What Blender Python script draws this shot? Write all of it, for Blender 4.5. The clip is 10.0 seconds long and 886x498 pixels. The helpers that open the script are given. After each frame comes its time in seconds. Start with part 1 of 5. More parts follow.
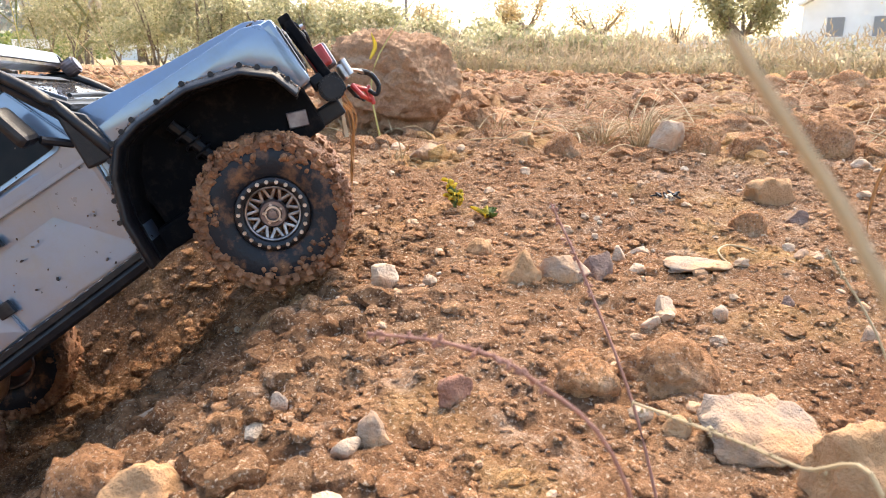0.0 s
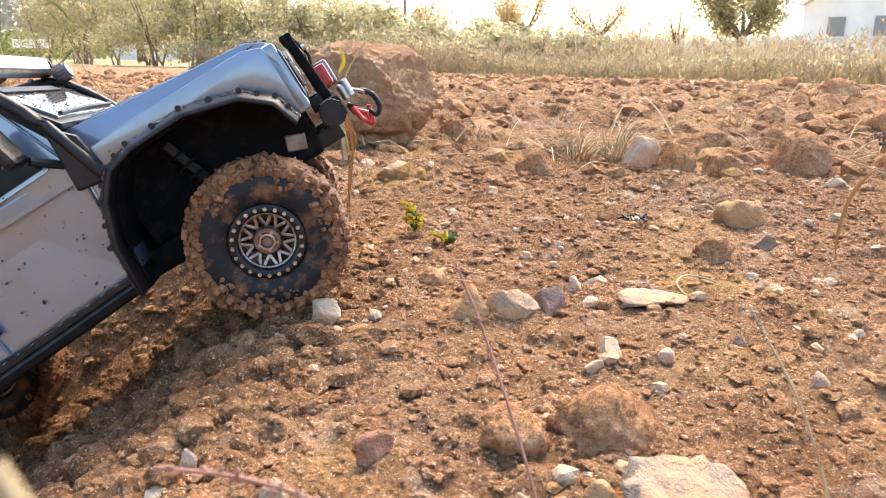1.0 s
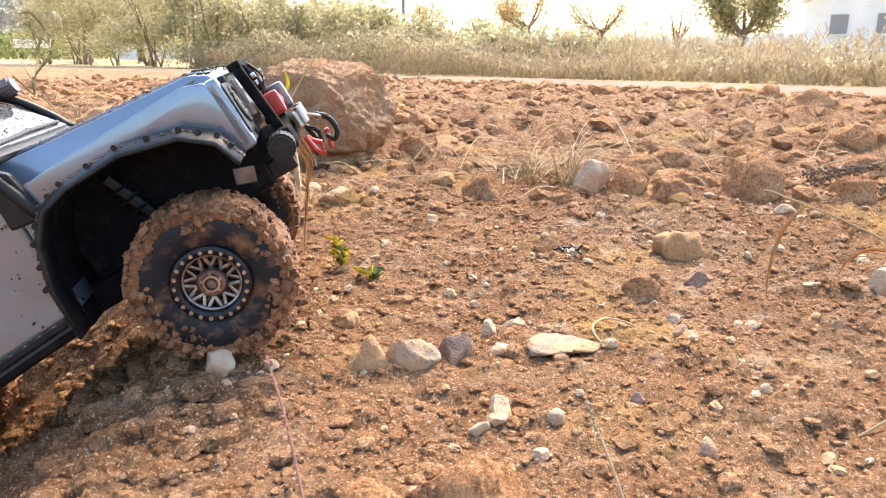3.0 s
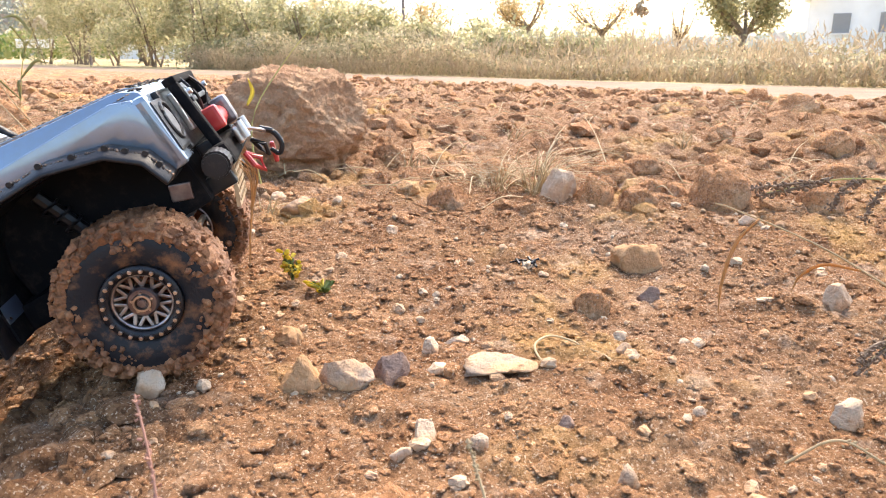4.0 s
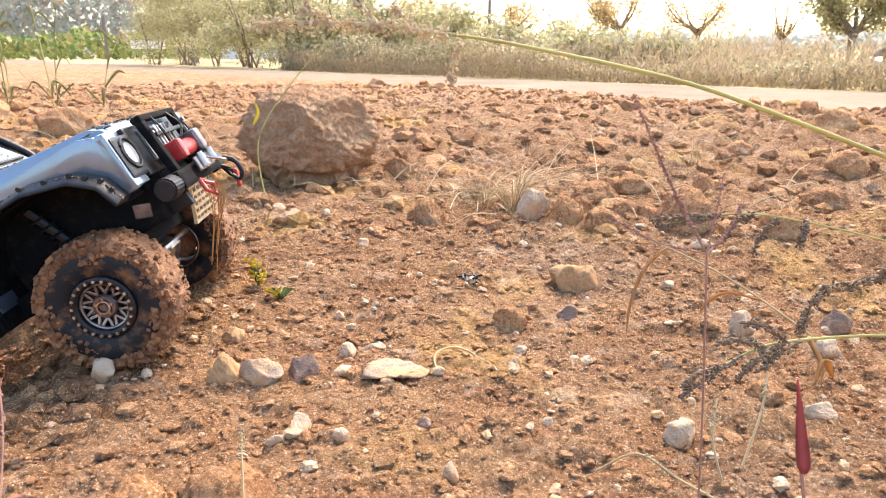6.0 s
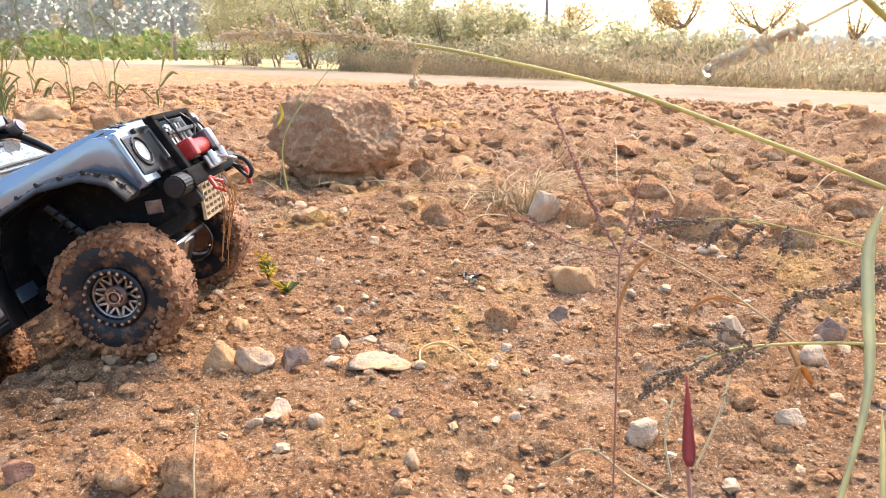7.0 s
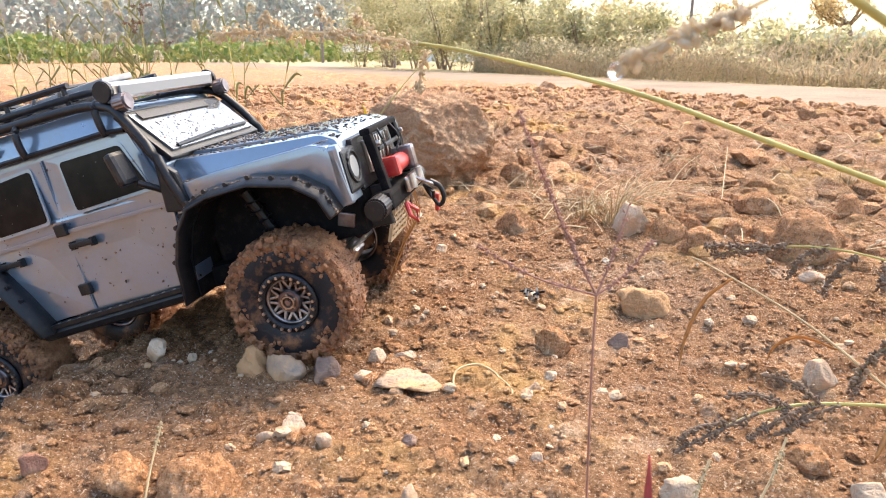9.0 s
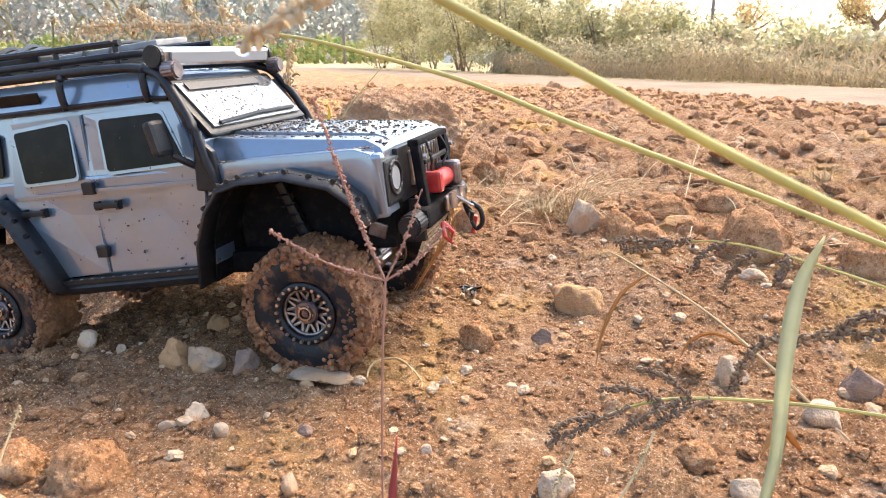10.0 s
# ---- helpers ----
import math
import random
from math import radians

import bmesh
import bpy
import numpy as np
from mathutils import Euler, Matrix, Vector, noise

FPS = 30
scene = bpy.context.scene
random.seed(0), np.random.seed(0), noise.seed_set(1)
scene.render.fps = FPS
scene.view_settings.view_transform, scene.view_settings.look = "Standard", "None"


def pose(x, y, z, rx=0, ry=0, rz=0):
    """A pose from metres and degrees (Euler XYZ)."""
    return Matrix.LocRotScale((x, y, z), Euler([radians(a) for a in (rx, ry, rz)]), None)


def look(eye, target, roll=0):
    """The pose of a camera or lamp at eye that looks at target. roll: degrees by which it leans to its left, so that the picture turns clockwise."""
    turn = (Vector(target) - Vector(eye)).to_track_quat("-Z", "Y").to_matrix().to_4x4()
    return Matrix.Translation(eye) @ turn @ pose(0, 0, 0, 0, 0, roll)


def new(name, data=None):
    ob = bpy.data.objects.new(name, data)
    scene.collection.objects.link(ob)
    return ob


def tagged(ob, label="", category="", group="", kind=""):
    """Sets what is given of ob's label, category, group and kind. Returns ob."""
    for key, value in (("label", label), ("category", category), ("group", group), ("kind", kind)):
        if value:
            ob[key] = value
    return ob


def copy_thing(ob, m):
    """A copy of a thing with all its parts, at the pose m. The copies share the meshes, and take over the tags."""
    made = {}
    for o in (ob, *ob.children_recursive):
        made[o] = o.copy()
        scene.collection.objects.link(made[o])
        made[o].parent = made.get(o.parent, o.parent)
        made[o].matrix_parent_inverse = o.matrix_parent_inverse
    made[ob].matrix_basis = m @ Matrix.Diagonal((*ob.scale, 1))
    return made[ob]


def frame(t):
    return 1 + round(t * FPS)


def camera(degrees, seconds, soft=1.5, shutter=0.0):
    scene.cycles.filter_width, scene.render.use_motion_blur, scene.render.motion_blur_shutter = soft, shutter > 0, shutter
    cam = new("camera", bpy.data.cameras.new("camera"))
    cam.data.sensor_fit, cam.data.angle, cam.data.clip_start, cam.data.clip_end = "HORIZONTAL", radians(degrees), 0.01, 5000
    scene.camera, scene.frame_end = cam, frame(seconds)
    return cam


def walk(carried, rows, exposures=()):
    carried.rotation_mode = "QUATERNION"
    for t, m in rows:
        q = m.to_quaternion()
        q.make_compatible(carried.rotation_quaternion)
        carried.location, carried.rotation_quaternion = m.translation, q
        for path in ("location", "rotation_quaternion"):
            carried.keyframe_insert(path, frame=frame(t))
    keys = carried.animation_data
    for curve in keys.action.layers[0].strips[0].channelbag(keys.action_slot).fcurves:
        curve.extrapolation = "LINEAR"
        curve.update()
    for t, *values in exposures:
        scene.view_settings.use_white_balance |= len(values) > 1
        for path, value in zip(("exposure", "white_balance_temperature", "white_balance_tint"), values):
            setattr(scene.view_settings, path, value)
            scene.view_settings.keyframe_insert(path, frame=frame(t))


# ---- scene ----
cam = camera(65.2, 10.0, soft=1.0)
cam.data.dof.use_dof = True
cam.data.dof.focus_distance, cam.data.dof.aperture_fstop = 0.60, 28.0
METRES, EYE, TILT, LEAN, TURN = 0.62, 0.168, -15.5, 0.0, 0.0
ROWS = [
    (0.0, 0.0, 0.0, 0.0, 0.0, 0.0, -0.0),
    (0.5, 0.0324, 0.0147, 0.0251, 0.02, -0.05, -0.02),
    (1.0, 0.0674, 0.0281, 0.0415, 0.07, -0.05, -0.03),
    (1.5, 0.1015, 0.0439, 0.0587, 0.15, -0.09, -0.07),
    (2.0, 0.1391, 0.0572, 0.0657, 0.24, -0.12, -0.01),
    (3.5, 0.2169, 0.0549, 0.1127, 0.34, -0.22, 0.09),
    (4.0, 0.266, 0.0663, 0.1215, 0.5, -0.25, 0.06),
    (4.5, 0.3336, 0.072, 0.1523, 1.56, -0.34, -0.51),
    (5.0, 0.3853, 0.0532, 0.1634, 3.88, -0.39, -1.0),
    (6.5, 0.5695, -0.0543, 0.1521, 9.51, -0.45, -2.38),
    (7.0, 0.6116, -0.0524, 0.1553, 12.14, -0.55, -3.07),
    (7.5, 0.6304, -0.0236, 0.1554, 15.69, -0.72, -3.89),
    (8.0, 0.6426, 0.0182, 0.1681, 18.62, -0.92, -4.66),
    (8.5, 0.6735, 0.0389, 0.1798, 21.13, -1.11, -5.28),
    (9.0, 0.709, 0.0507, 0.1814, 22.88, -1.26, -5.6),
    (9.5, 0.7838, 0.0738, 0.1825, 24.12, -1.35, -5.86),
    (10.0, 0.8436, 0.1062, 0.1862, 24.7, -1.34, -5.9),
]
walk(cam, [(t, pose(0, 0, EYE, TILT, LEAN, TURN) @ pose(METRES * x, METRES * y, METRES * z, 90 + pitch, roll, yaw)) for t, x, y, z, yaw, pitch, roll in ROWS],
     exposures=[(0.0, 1.86), (3.5, 1.96), (7.0, 1.92), (10.0, 1.90)])

# ---- light: a low hazy sun ahead to the right, pale sky ----
SUN_AZ, SUN_EL = 18.0, 54.0
world = bpy.data.worlds.new("world")
scene.world = world
world.use_nodes = True
wn = world.node_tree
sky = wn.nodes.new("ShaderNodeTexSky")
sky.sky_type, sky.sun_disc = "NISHITA", False
sky.sun_elevation, sky.sun_rotation = radians(SUN_EL), radians(SUN_AZ)
sky.dust_density, sky.air_density, sky.ozone_density = 3.0, 1.2, 2.0
wn.links.new(sky.outputs[0], wn.nodes["Background"].inputs[0])
wn.nodes["Background"].inputs[1].default_value = 0.15
lamp = bpy.data.lights.new("sun", "SUN")
lamp.energy, lamp.angle, lamp.color = 1.9, radians(30.0), (1.0, 0.81, 0.58)
sun = new("sun", lamp)
ca, sa, ce, se = math.cos(radians(SUN_AZ)), math.sin(radians(SUN_AZ)), math.cos(radians(SUN_EL)), math.sin(radians(SUN_EL))
sun.matrix_world = look((0, 0, 30), (-sa * ce, -ca * ce, 30 - se))


# ---- materials ----
class Mat:
    """A small builder of node materials; coordinates in metres."""

    def __init__(self, name, rough=0.9, metal=0.0, space="Object"):
        self.m = bpy.data.materials.new(name)
        self.m.use_nodes = True
        self.t = self.m.node_tree
        self.b = self.t.nodes["Principled BSDF"]
        self.b.inputs["Roughness"].default_value = rough
        self.b.inputs["Metallic"].default_value = metal
        self.co = self.t.nodes.new("ShaderNodeTexCoord").outputs[space]

    def noise(self, scale, detail=4, rough=0.55):
        n = self.t.nodes.new("ShaderNodeTexNoise")
        n.inputs["Scale"].default_value, n.inputs["Detail"].default_value = scale, detail
        n.inputs["Roughness"].default_value = rough
        self.t.links.new(self.co, n.inputs["Vector"])
        return n.outputs[0]

    def cells(self, scale):
        n = self.t.nodes.new("ShaderNodeTexVoronoi")
        n.inputs["Scale"].default_value = scale
        self.t.links.new(self.co, n.inputs["Vector"])
        return n

    def ramp(self, fac, *stops):
        r = self.t.nodes.new("ShaderNodeValToRGB")
        e = r.color_ramp.elements
        while len(e) < len(stops):
            e.new(0.5)
        for k, (p, c) in zip(e, stops):
            k.position, k.color = p, (*c, 1) if len(c) == 3 else c
        self.t.links.new(fac, r.inputs[0])
        return r.outputs[0]

    def mix(self, fac, a, b, blend="MIX"):
        x = self.t.nodes.new("ShaderNodeMix")
        x.data_type, x.blend_type = "RGBA", blend
        for sock, v in ((x.inputs[0], fac), (x.inputs[6], a), (x.inputs[7], b)):
            if isinstance(v, (int, float)):
                sock.default_value = v
            elif isinstance(v, tuple):
                sock.default_value = (*v, 1)
            else:
                self.t.links.new(v, sock)
        return x.outputs[2]

    def island(self):
        return self.t.nodes.new("ShaderNodeNewGeometry").outputs["Random Per Island"]

    def chance(self):
        return self.t.nodes.new("ShaderNodeObjectInfo").outputs["Random"]

    def colour(self, c):
        if isinstance(c, tuple):
            self.b.inputs["Base Color"].default_value = (*c, 1)
        else:
            self.t.links.new(c, self.b.inputs["Base Color"])
        return self

    def gloss(self, fac):
        self.t.links.new(fac, self.b.inputs["Roughness"])
        return self

    def bump(self, h, dist, strength=1.0):
        n = self.t.nodes.new("ShaderNodeBump")
        n.inputs["Distance"].default_value, n.inputs["Strength"].default_value = dist, strength
        self.t.links.new(h, n.inputs["Height"])
        if self.b.inputs["Normal"].links:
            self.t.links.new(self.b.inputs["Normal"].links[0].from_socket, n.inputs["Normal"])
        self.t.links.new(n.outputs[0], self.b.inputs["Normal"])
        return self

    def leafy(self, amount, col):
        """Lets light through thin leaves."""
        tr = self.t.nodes.new("ShaderNodeBsdfTranslucent")
        if isinstance(col, tuple):
            tr.inputs[0].default_value = (*col, 1)
        else:
            self.t.links.new(col, tr.inputs[0])
        mx = self.t.nodes.new("ShaderNodeMixShader")
        mx.inputs[0].default_value = amount
        out = self.t.nodes["Material Output"]
        self.t.links.new(self.b.outputs[0], mx.inputs[1])
        self.t.links.new(tr.outputs[0], mx.inputs[2])
        self.t.links.new(mx.outputs[0], out.inputs[0])
        return self


def soil_mat(name, tone=1.0, island=False, chance=False):
    k = Mat(name, 0.9)
    k.b.inputs["Specular IOR Level"].default_value = 0.15
    base = k.ramp(k.noise(11, 6, 0.65), (0.25, (0.37 * tone, 0.172 * tone, 0.078 * tone)), (0.5, (0.52 * tone, 0.278 * tone, 0.138 * tone)), (0.75, (0.63 * tone, 0.382 * tone, 0.210 * tone)))
    base = k.mix(k.ramp(k.noise(4, 4), (0.52, (0, 0, 0)), (0.68, (1, 1, 1))), base, k.mix(0.5, base, (0.52 * tone, 0.34 * tone, 0.22 * tone)))
    # Fine tone noise; its dark end paints shaded pits between the grains.
    fine = k.ramp(k.noise(260, 4, 0.7), (0.32, (0.34, 0.29, 0.25)), (0.56, (1.2, 1.18, 1.15)))
    col = k.mix(0.85, base, fine, "MULTIPLY")
    grit = k.ramp(k.noise(480, 2), (0.58, (0, 0, 0)), (0.68, (1, 1, 1)))
    col = k.mix(grit, col, k.mix(0.6, col, (0.78, 0.62, 0.45)))
    ochre = k.ramp(k.noise(5.5, 3), (0.55, (0, 0, 0)), (0.72, (1, 1, 1)))
    col = k.mix(ochre, col, k.mix(0.55, col, (0.58, 0.34, 0.10)))
    pale = k.ramp(k.noise(19, 5, 0.7), (0.56, (0, 0, 0)), (0.70, (1, 1, 1)))
    col = k.mix(pale, col, k.mix(0.45, col, (0.70, 0.52, 0.37)))
    if island or chance:
        r = k.island() if island else k.chance()
        col = k.mix(0.8, col, k.ramp(r, (0.0, (0.82, 0.78, 0.74)), (0.45, (1.0, 0.98, 0.96)), (0.85, (1.15, 1.1, 1.02)), (1.0, (1.3, 1.36, 1.4))), "MULTIPLY")
    k.colour(col)
    k.bump(k.noise(110, 6, 0.75), 0.006, 1.0)
    k.bump(k.noise(600, 4, 0.75), 0.0024, 1.0)
    return k.m


def stone_mat(name, a, b, spots=(0.5, 0.3, 0.16), dirt=0.35):
    k = Mat(name, 0.85)
    k.b.inputs["Specular IOR Level"].default_value = 0.2
    col = k.ramp(k.noise(55, 6, 0.65), (0.3, a), (0.7, b))
    d = k.ramp(k.noise(28, 5, 0.6), (0.62 - dirt * 0.5, (0, 0, 0)), (0.86 - dirt * 0.5, (1, 1, 1)))
    col = k.mix(d, col, spots)
    k.colour(col)
    k.bump(k.noise(90, 6, 0.65), 0.006, 0.9)
    k.bump(k.noise(500, 3, 0.6), 0.0012, 0.8)
    return k.m


SOIL = soil_mat("soil", 0.57)
CLOD = soil_mat("clod", 0.78, island=True)
CLOD_ONE = soil_mat("single_clod", 1.0, chance=True)
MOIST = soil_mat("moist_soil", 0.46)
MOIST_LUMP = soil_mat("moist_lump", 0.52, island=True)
ORANGE = stone_mat("ochre_stone", (0.38, 0.21, 0.095), (0.54, 0.335, 0.175), (0.46, 0.26, 0.13), 0.45)
GREY = stone_mat("grey_stone", (0.20, 0.16, 0.13), (0.42, 0.35, 0.28), dirt=0.55)
DARK = stone_mat("dark_stone", (0.17, 0.11, 0.085), (0.34, 0.23, 0.175), (0.36, 0.2, 0.11), 0.25)
PALE = stone_mat("pale_stone", (0.46, 0.37, 0.27), (0.74, 0.64, 0.50), (0.50, 0.30, 0.17), 0.55)
SLATE = stone_mat("red_stone", (0.25, 0.11, 0.07), (0.42, 0.22, 0.14), dirt=0.2)

k = Mat("packed_earth", 0.95)
k.colour(k.mix(0.7, k.ramp(k.noise(1.3, 6, 0.65), (0.3, (0.165, 0.112, 0.068)), (0.7, (0.285, 0.20, 0.128))), k.ramp(k.noise(60, 4), (0.3, (0.8, 0.78, 0.75)), (0.7, (1.05, 1.05, 1.05))), "MULTIPLY"))
LANE = k.bump(k.noise(8, 6), 0.03, 0.6).m
k = Mat("dry_verge", 0.95)
k.colour(k.ramp(k.noise(2.5, 6, 0.7), (0.3, (0.20, 0.17, 0.07)), (0.5, (0.42, 0.32, 0.16)), (0.7, (0.56, 0.42, 0.24))))
VERGE = k.bump(k.noise(20, 6), 0.04, 0.8).m


def leaf_mat(name, *cols, amount=0.45):
    k = Mat(name, 0.6)
    n = len(cols)
    c = k.ramp(k.island(), *[(i / max(n - 1, 1), col) for i, col in enumerate(cols)])
    c = k.mix(0.5, c, k.ramp(k.noise(30, 4), (0.3, (0.6, 0.6, 0.6)), (0.7, (1.2, 1.2, 1.2))), "MULTIPLY")
    return k.colour(c).leafy(amount, c).m


STRAW = leaf_mat("straw", (0.46, 0.33, 0.17), (0.60, 0.46, 0.26), (0.38, 0.27, 0.13), amount=0.25)
GREEN_STEM = leaf_mat("green_stem", (0.50, 0.45, 0.15), (0.58, 0.50, 0.20), amount=0.35)
SEED = leaf_mat("seed_head", (0.60, 0.48, 0.30), (0.74, 0.63, 0.44), (0.66, 0.52, 0.34), amount=0.5)
WITHER = leaf_mat("withered_leaf", (0.50, 0.26, 0.09), (0.62, 0.36, 0.14), amount=0.45)
DARKSEED = leaf_mat("dark_seed_head", (0.15, 0.09, 0.055), (0.25, 0.16, 0.095), (0.36, 0.24, 0.14), amount=0.2)
RED_STEM = leaf_mat("red_stem", (0.38, 0.18, 0.12), (0.48, 0.26, 0.18), amount=0.25)
RED_LEAF = leaf_mat("red_leaf", (0.42, 0.07, 0.06), (0.50, 0.12, 0.10), amount=0.45)
BLADE = leaf_mat("green_blade", (0.66, 0.66, 0.38), (0.74, 0.64, 0.38), amount=0.5)
WEED = leaf_mat("weed", (0.10, 0.16, 0.04), (0.22, 0.27, 0.08), (0.35, 0.32, 0.12), amount=0.45)
# Tones lightened to put the haze over the hedge into its colour.
HEDGE = leaf_mat("hedge_leaf", (0.22, 0.20, 0.11), (0.36, 0.32, 0.19), (0.50, 0.42, 0.26), (0.62, 0.52, 0.35), amount=0.6)
DRY = leaf_mat("dry_grass", (0.44, 0.33, 0.20), (0.56, 0.44, 0.29), (0.36, 0.28, 0.17), amount=0.5)
CROWN = leaf_mat("tree_leaf", (0.36, 0.29, 0.13), (0.50, 0.37, 0.18), (0.58, 0.42, 0.22), amount=0.6)
SHRUB = leaf_mat("shrub_leaf", (0.30, 0.29, 0.15), (0.44, 0.41, 0.22), (0.60, 0.52, 0.33), amount=0.6)
YELLOW = leaf_mat("yellow_leaf", (0.70, 0.56, 0.04), (0.80, 0.64, 0.10), (0.62, 0.54, 0.08), amount=0.45)
k = Mat("bark", 0.9)
BARK = k.colour(k.ramp(k.noise(12, 6), (0.3, (0.13, 0.09, 0.06)), (0.7, (0.27, 0.2, 0.14)))).m

k = Mat("silver_paint", 0.32, 0.6)
dust = k.ramp(k.noise(35, 6, 0.7), (0.45, (0, 0, 0)), (0.75, (1, 1, 1)))
k.colour(k.mix(dust, (0.165, 0.215, 0.285), (0.165, 0.19, 0.215)))
k.gloss(k.ramp(k.noise(50, 5), (0.3, (0.26, 0.26, 0.26)), (0.75, (0.48, 0.48, 0.48))))
k.b.inputs["Coat Weight"].default_value, k.b.inputs["Coat Roughness"].default_value = 1.0, 0.06
k.b.inputs["Coat IOR"].default_value = 1.8
PAINT = k.m
k = Mat("black_plastic", 0.42)
k.colour(k.ramp(k.noise(90, 5, 0.7), (0.5, (0.007, 0.007, 0.009)), (0.75, (0.03, 0.024, 0.02))))
k.b.inputs["Specular IOR Level"].default_value = 0.35
BLACK = k.bump(k.noise(900, 2), 0.0004, 0.5).m
k = Mat("matte_black", 0.85)
k.b.inputs["Specular IOR Level"].default_value = 0.1
MATTE = k.colour(k.ramp(k.noise(90, 5, 0.7), (0.5, (0.006, 0.006, 0.007)), (0.8, (0.03, 0.022, 0.018)))).m
k = Mat("dark_glass", 0.12)
k.colour(k.ramp(k.noise(60, 5), (0.4, (0.006, 0.005, 0.005)), (0.8, (0.018, 0.013, 0.011))))
k.b.inputs["Specular IOR Level"].default_value = 0.1
GLASS = k.m
k = Mat("windscreen_glass", 0.08, 0.0)
k.b.inputs["Coat Weight"].default_value = 1.0
k.colour(k.ramp(k.noise(40, 5), (0.4, (0.10, 0.11, 0.12)), (0.75, (0.2, 0.18, 0.16))))
SCREEN = k.m
k = Mat("rubber", 0.42)
mud = k.ramp(k.noise(55, 6, 0.65), (0.50, (0, 0, 0)), (0.70, (1, 1, 1)))
k.colour(k.mix(mud, (0.013, 0.014, 0.017), (0.20, 0.095, 0.045)))
k.b.inputs["Specular IOR Level"].default_value = 0.22
RUBBER = k.bump(k.noise(300, 4), 0.001, 0.6).m
k = Mat("wet_mud", 0.62)
k.colour(k.mix(0.8, k.ramp(k.noise(60, 6, 0.65), (0.3, (0.12, 0.050, 0.021)), (0.55, (0.31, 0.14, 0.06)), (0.75, (0.50, 0.27, 0.125))), k.ramp(k.noise(500, 3), (0.3, (0.6, 0.58, 0.55)), (0.7, (1.15, 1.12, 1.1))), "MULTIPLY"))
MUD = k.bump(k.noise(260, 5, 0.7), 0.003, 1.0).m
k = Mat("fleck", 0.8)
FLECK = k.colour(k.ramp(k.island(), (0.0, (0.02, 0.016, 0.014)), (0.7, (0.06, 0.04, 0.03)), (1.0, (0.25, 0.16, 0.10)))).m
k = Mat("bright_metal", 0.28, 1.0)
METAL = k.colour(k.ramp(k.noise(80, 5), (0.35, (0.36, 0.32, 0.30)), (0.7, (0.66, 0.62, 0.60)))).m
k = Mat("gunmetal", 0.35, 0.9)
GUN = k.colour(k.ramp(k.noise(80, 5), (0.35, (0.13, 0.10, 0.10)), (0.7, (0.30, 0.25, 0.24)))).m
k = Mat("red_enamel", 0.35)
RED = k.colour(k.ramp(k.noise(70, 5), (0.35, (0.40, 0.02, 0.02)), (0.75, (0.50, 0.07, 0.05)))).m
k = Mat("lamp_lens", 0.1)
LENS = k.colour((0.24, 0.25, 0.26)).m
k = Mat("water", 0.02)
k.b.inputs["Transmission Weight"].default_value, k.b.inputs["IOR"].default_value = 1.0, 1.33
WATER = k.colour((0.95, 0.96, 0.97)).m
k = Mat("tan_plate", 0.5, 0.4)
TAN = k.colour(k.ramp(k.noise(60, 5), (0.35, (0.45, 0.33, 0.2)), (0.7, (0.66, 0.54, 0.38)))).m
k = Mat("white_wall", 0.9)
WHITE = k.colour(k.ramp(k.noise(0.7, 5), (0.3, (0.74, 0.72, 0.68)), (0.7, (0.84, 0.83, 0.8)))).m


# ---- noise on arrays ----
def _hash(ix, iy, s):
    n = (ix.astype(np.int64) * 374761393 + iy.astype(np.int64) * 668265263 + s * 1442695041) & 0x7FFFFFFF
    n = ((n ^ (n >> 13)) * 1274126177) & 0x7FFFFFFF
    return ((n ^ (n >> 16)) & 0xFFFF) / 65535.0


def vnoise(x, y, s=0):
    ix, iy = np.floor(x), np.floor(y)
    fx, fy = x - ix, y - iy
    fx, fy = fx * fx * (3 - 2 * fx), fy * fy * (3 - 2 * fy)
    a, b = _hash(ix, iy, s), _hash(ix + 1, iy, s)
    c, d = _hash(ix, iy + 1, s), _hash(ix + 1, iy + 1, s)
    return (a * (1 - fx) + b * fx) * (1 - fy) + (c * (1 - fx) + d * fx) * fy


def fbm(x, y, octaves=4, s=0):
    total, amp = 0, 0.5
    for i in range(octaves):
        total = total + amp * (vnoise(x * 2 ** i + 17.3 * i, y * 2 ** i - 9.1 * i, s + i) - 0.5)
        amp *= 0.5
    return total


def smooth(a, b, v):
    u = np.clip((v - a) / (b - a), 0, 1)
    return u * u * (3 - 2 * u)


# The lane runs slantwise: ACROSS is the distance over it, from the field's edge to the hedge.
LANE_NEAR, LANE_FAR = 3.0, 5.3


def across(x, y):
    return 0.70 * x + 0.714 * y


def base_height(x, y):
    """The lie of the land: a flat clearing, a bank that drops to a rut, a rise of clods, a lane."""
    z = 0.04 * smooth(0.55, 0.99, y) - 0.0106 * (1 - smooth(0.265, 0.55, y))
    z = z - 0.20 * smooth(-0.05, -0.42, x) * (1 - smooth(0.64, 0.86, y)) * smooth(-1.3, -0.8, x) * smooth(-0.5, 0.05, y)
    s = across(x, y)
    field = 1 - smooth(LANE_NEAR - 0.5, LANE_NEAR + 0.15, s)
    z = z + 0.035 * smooth(1.06, 1.95, y) * field
    return z - 0.035 * (1 - field) * smooth(0.99, 1.5, y)


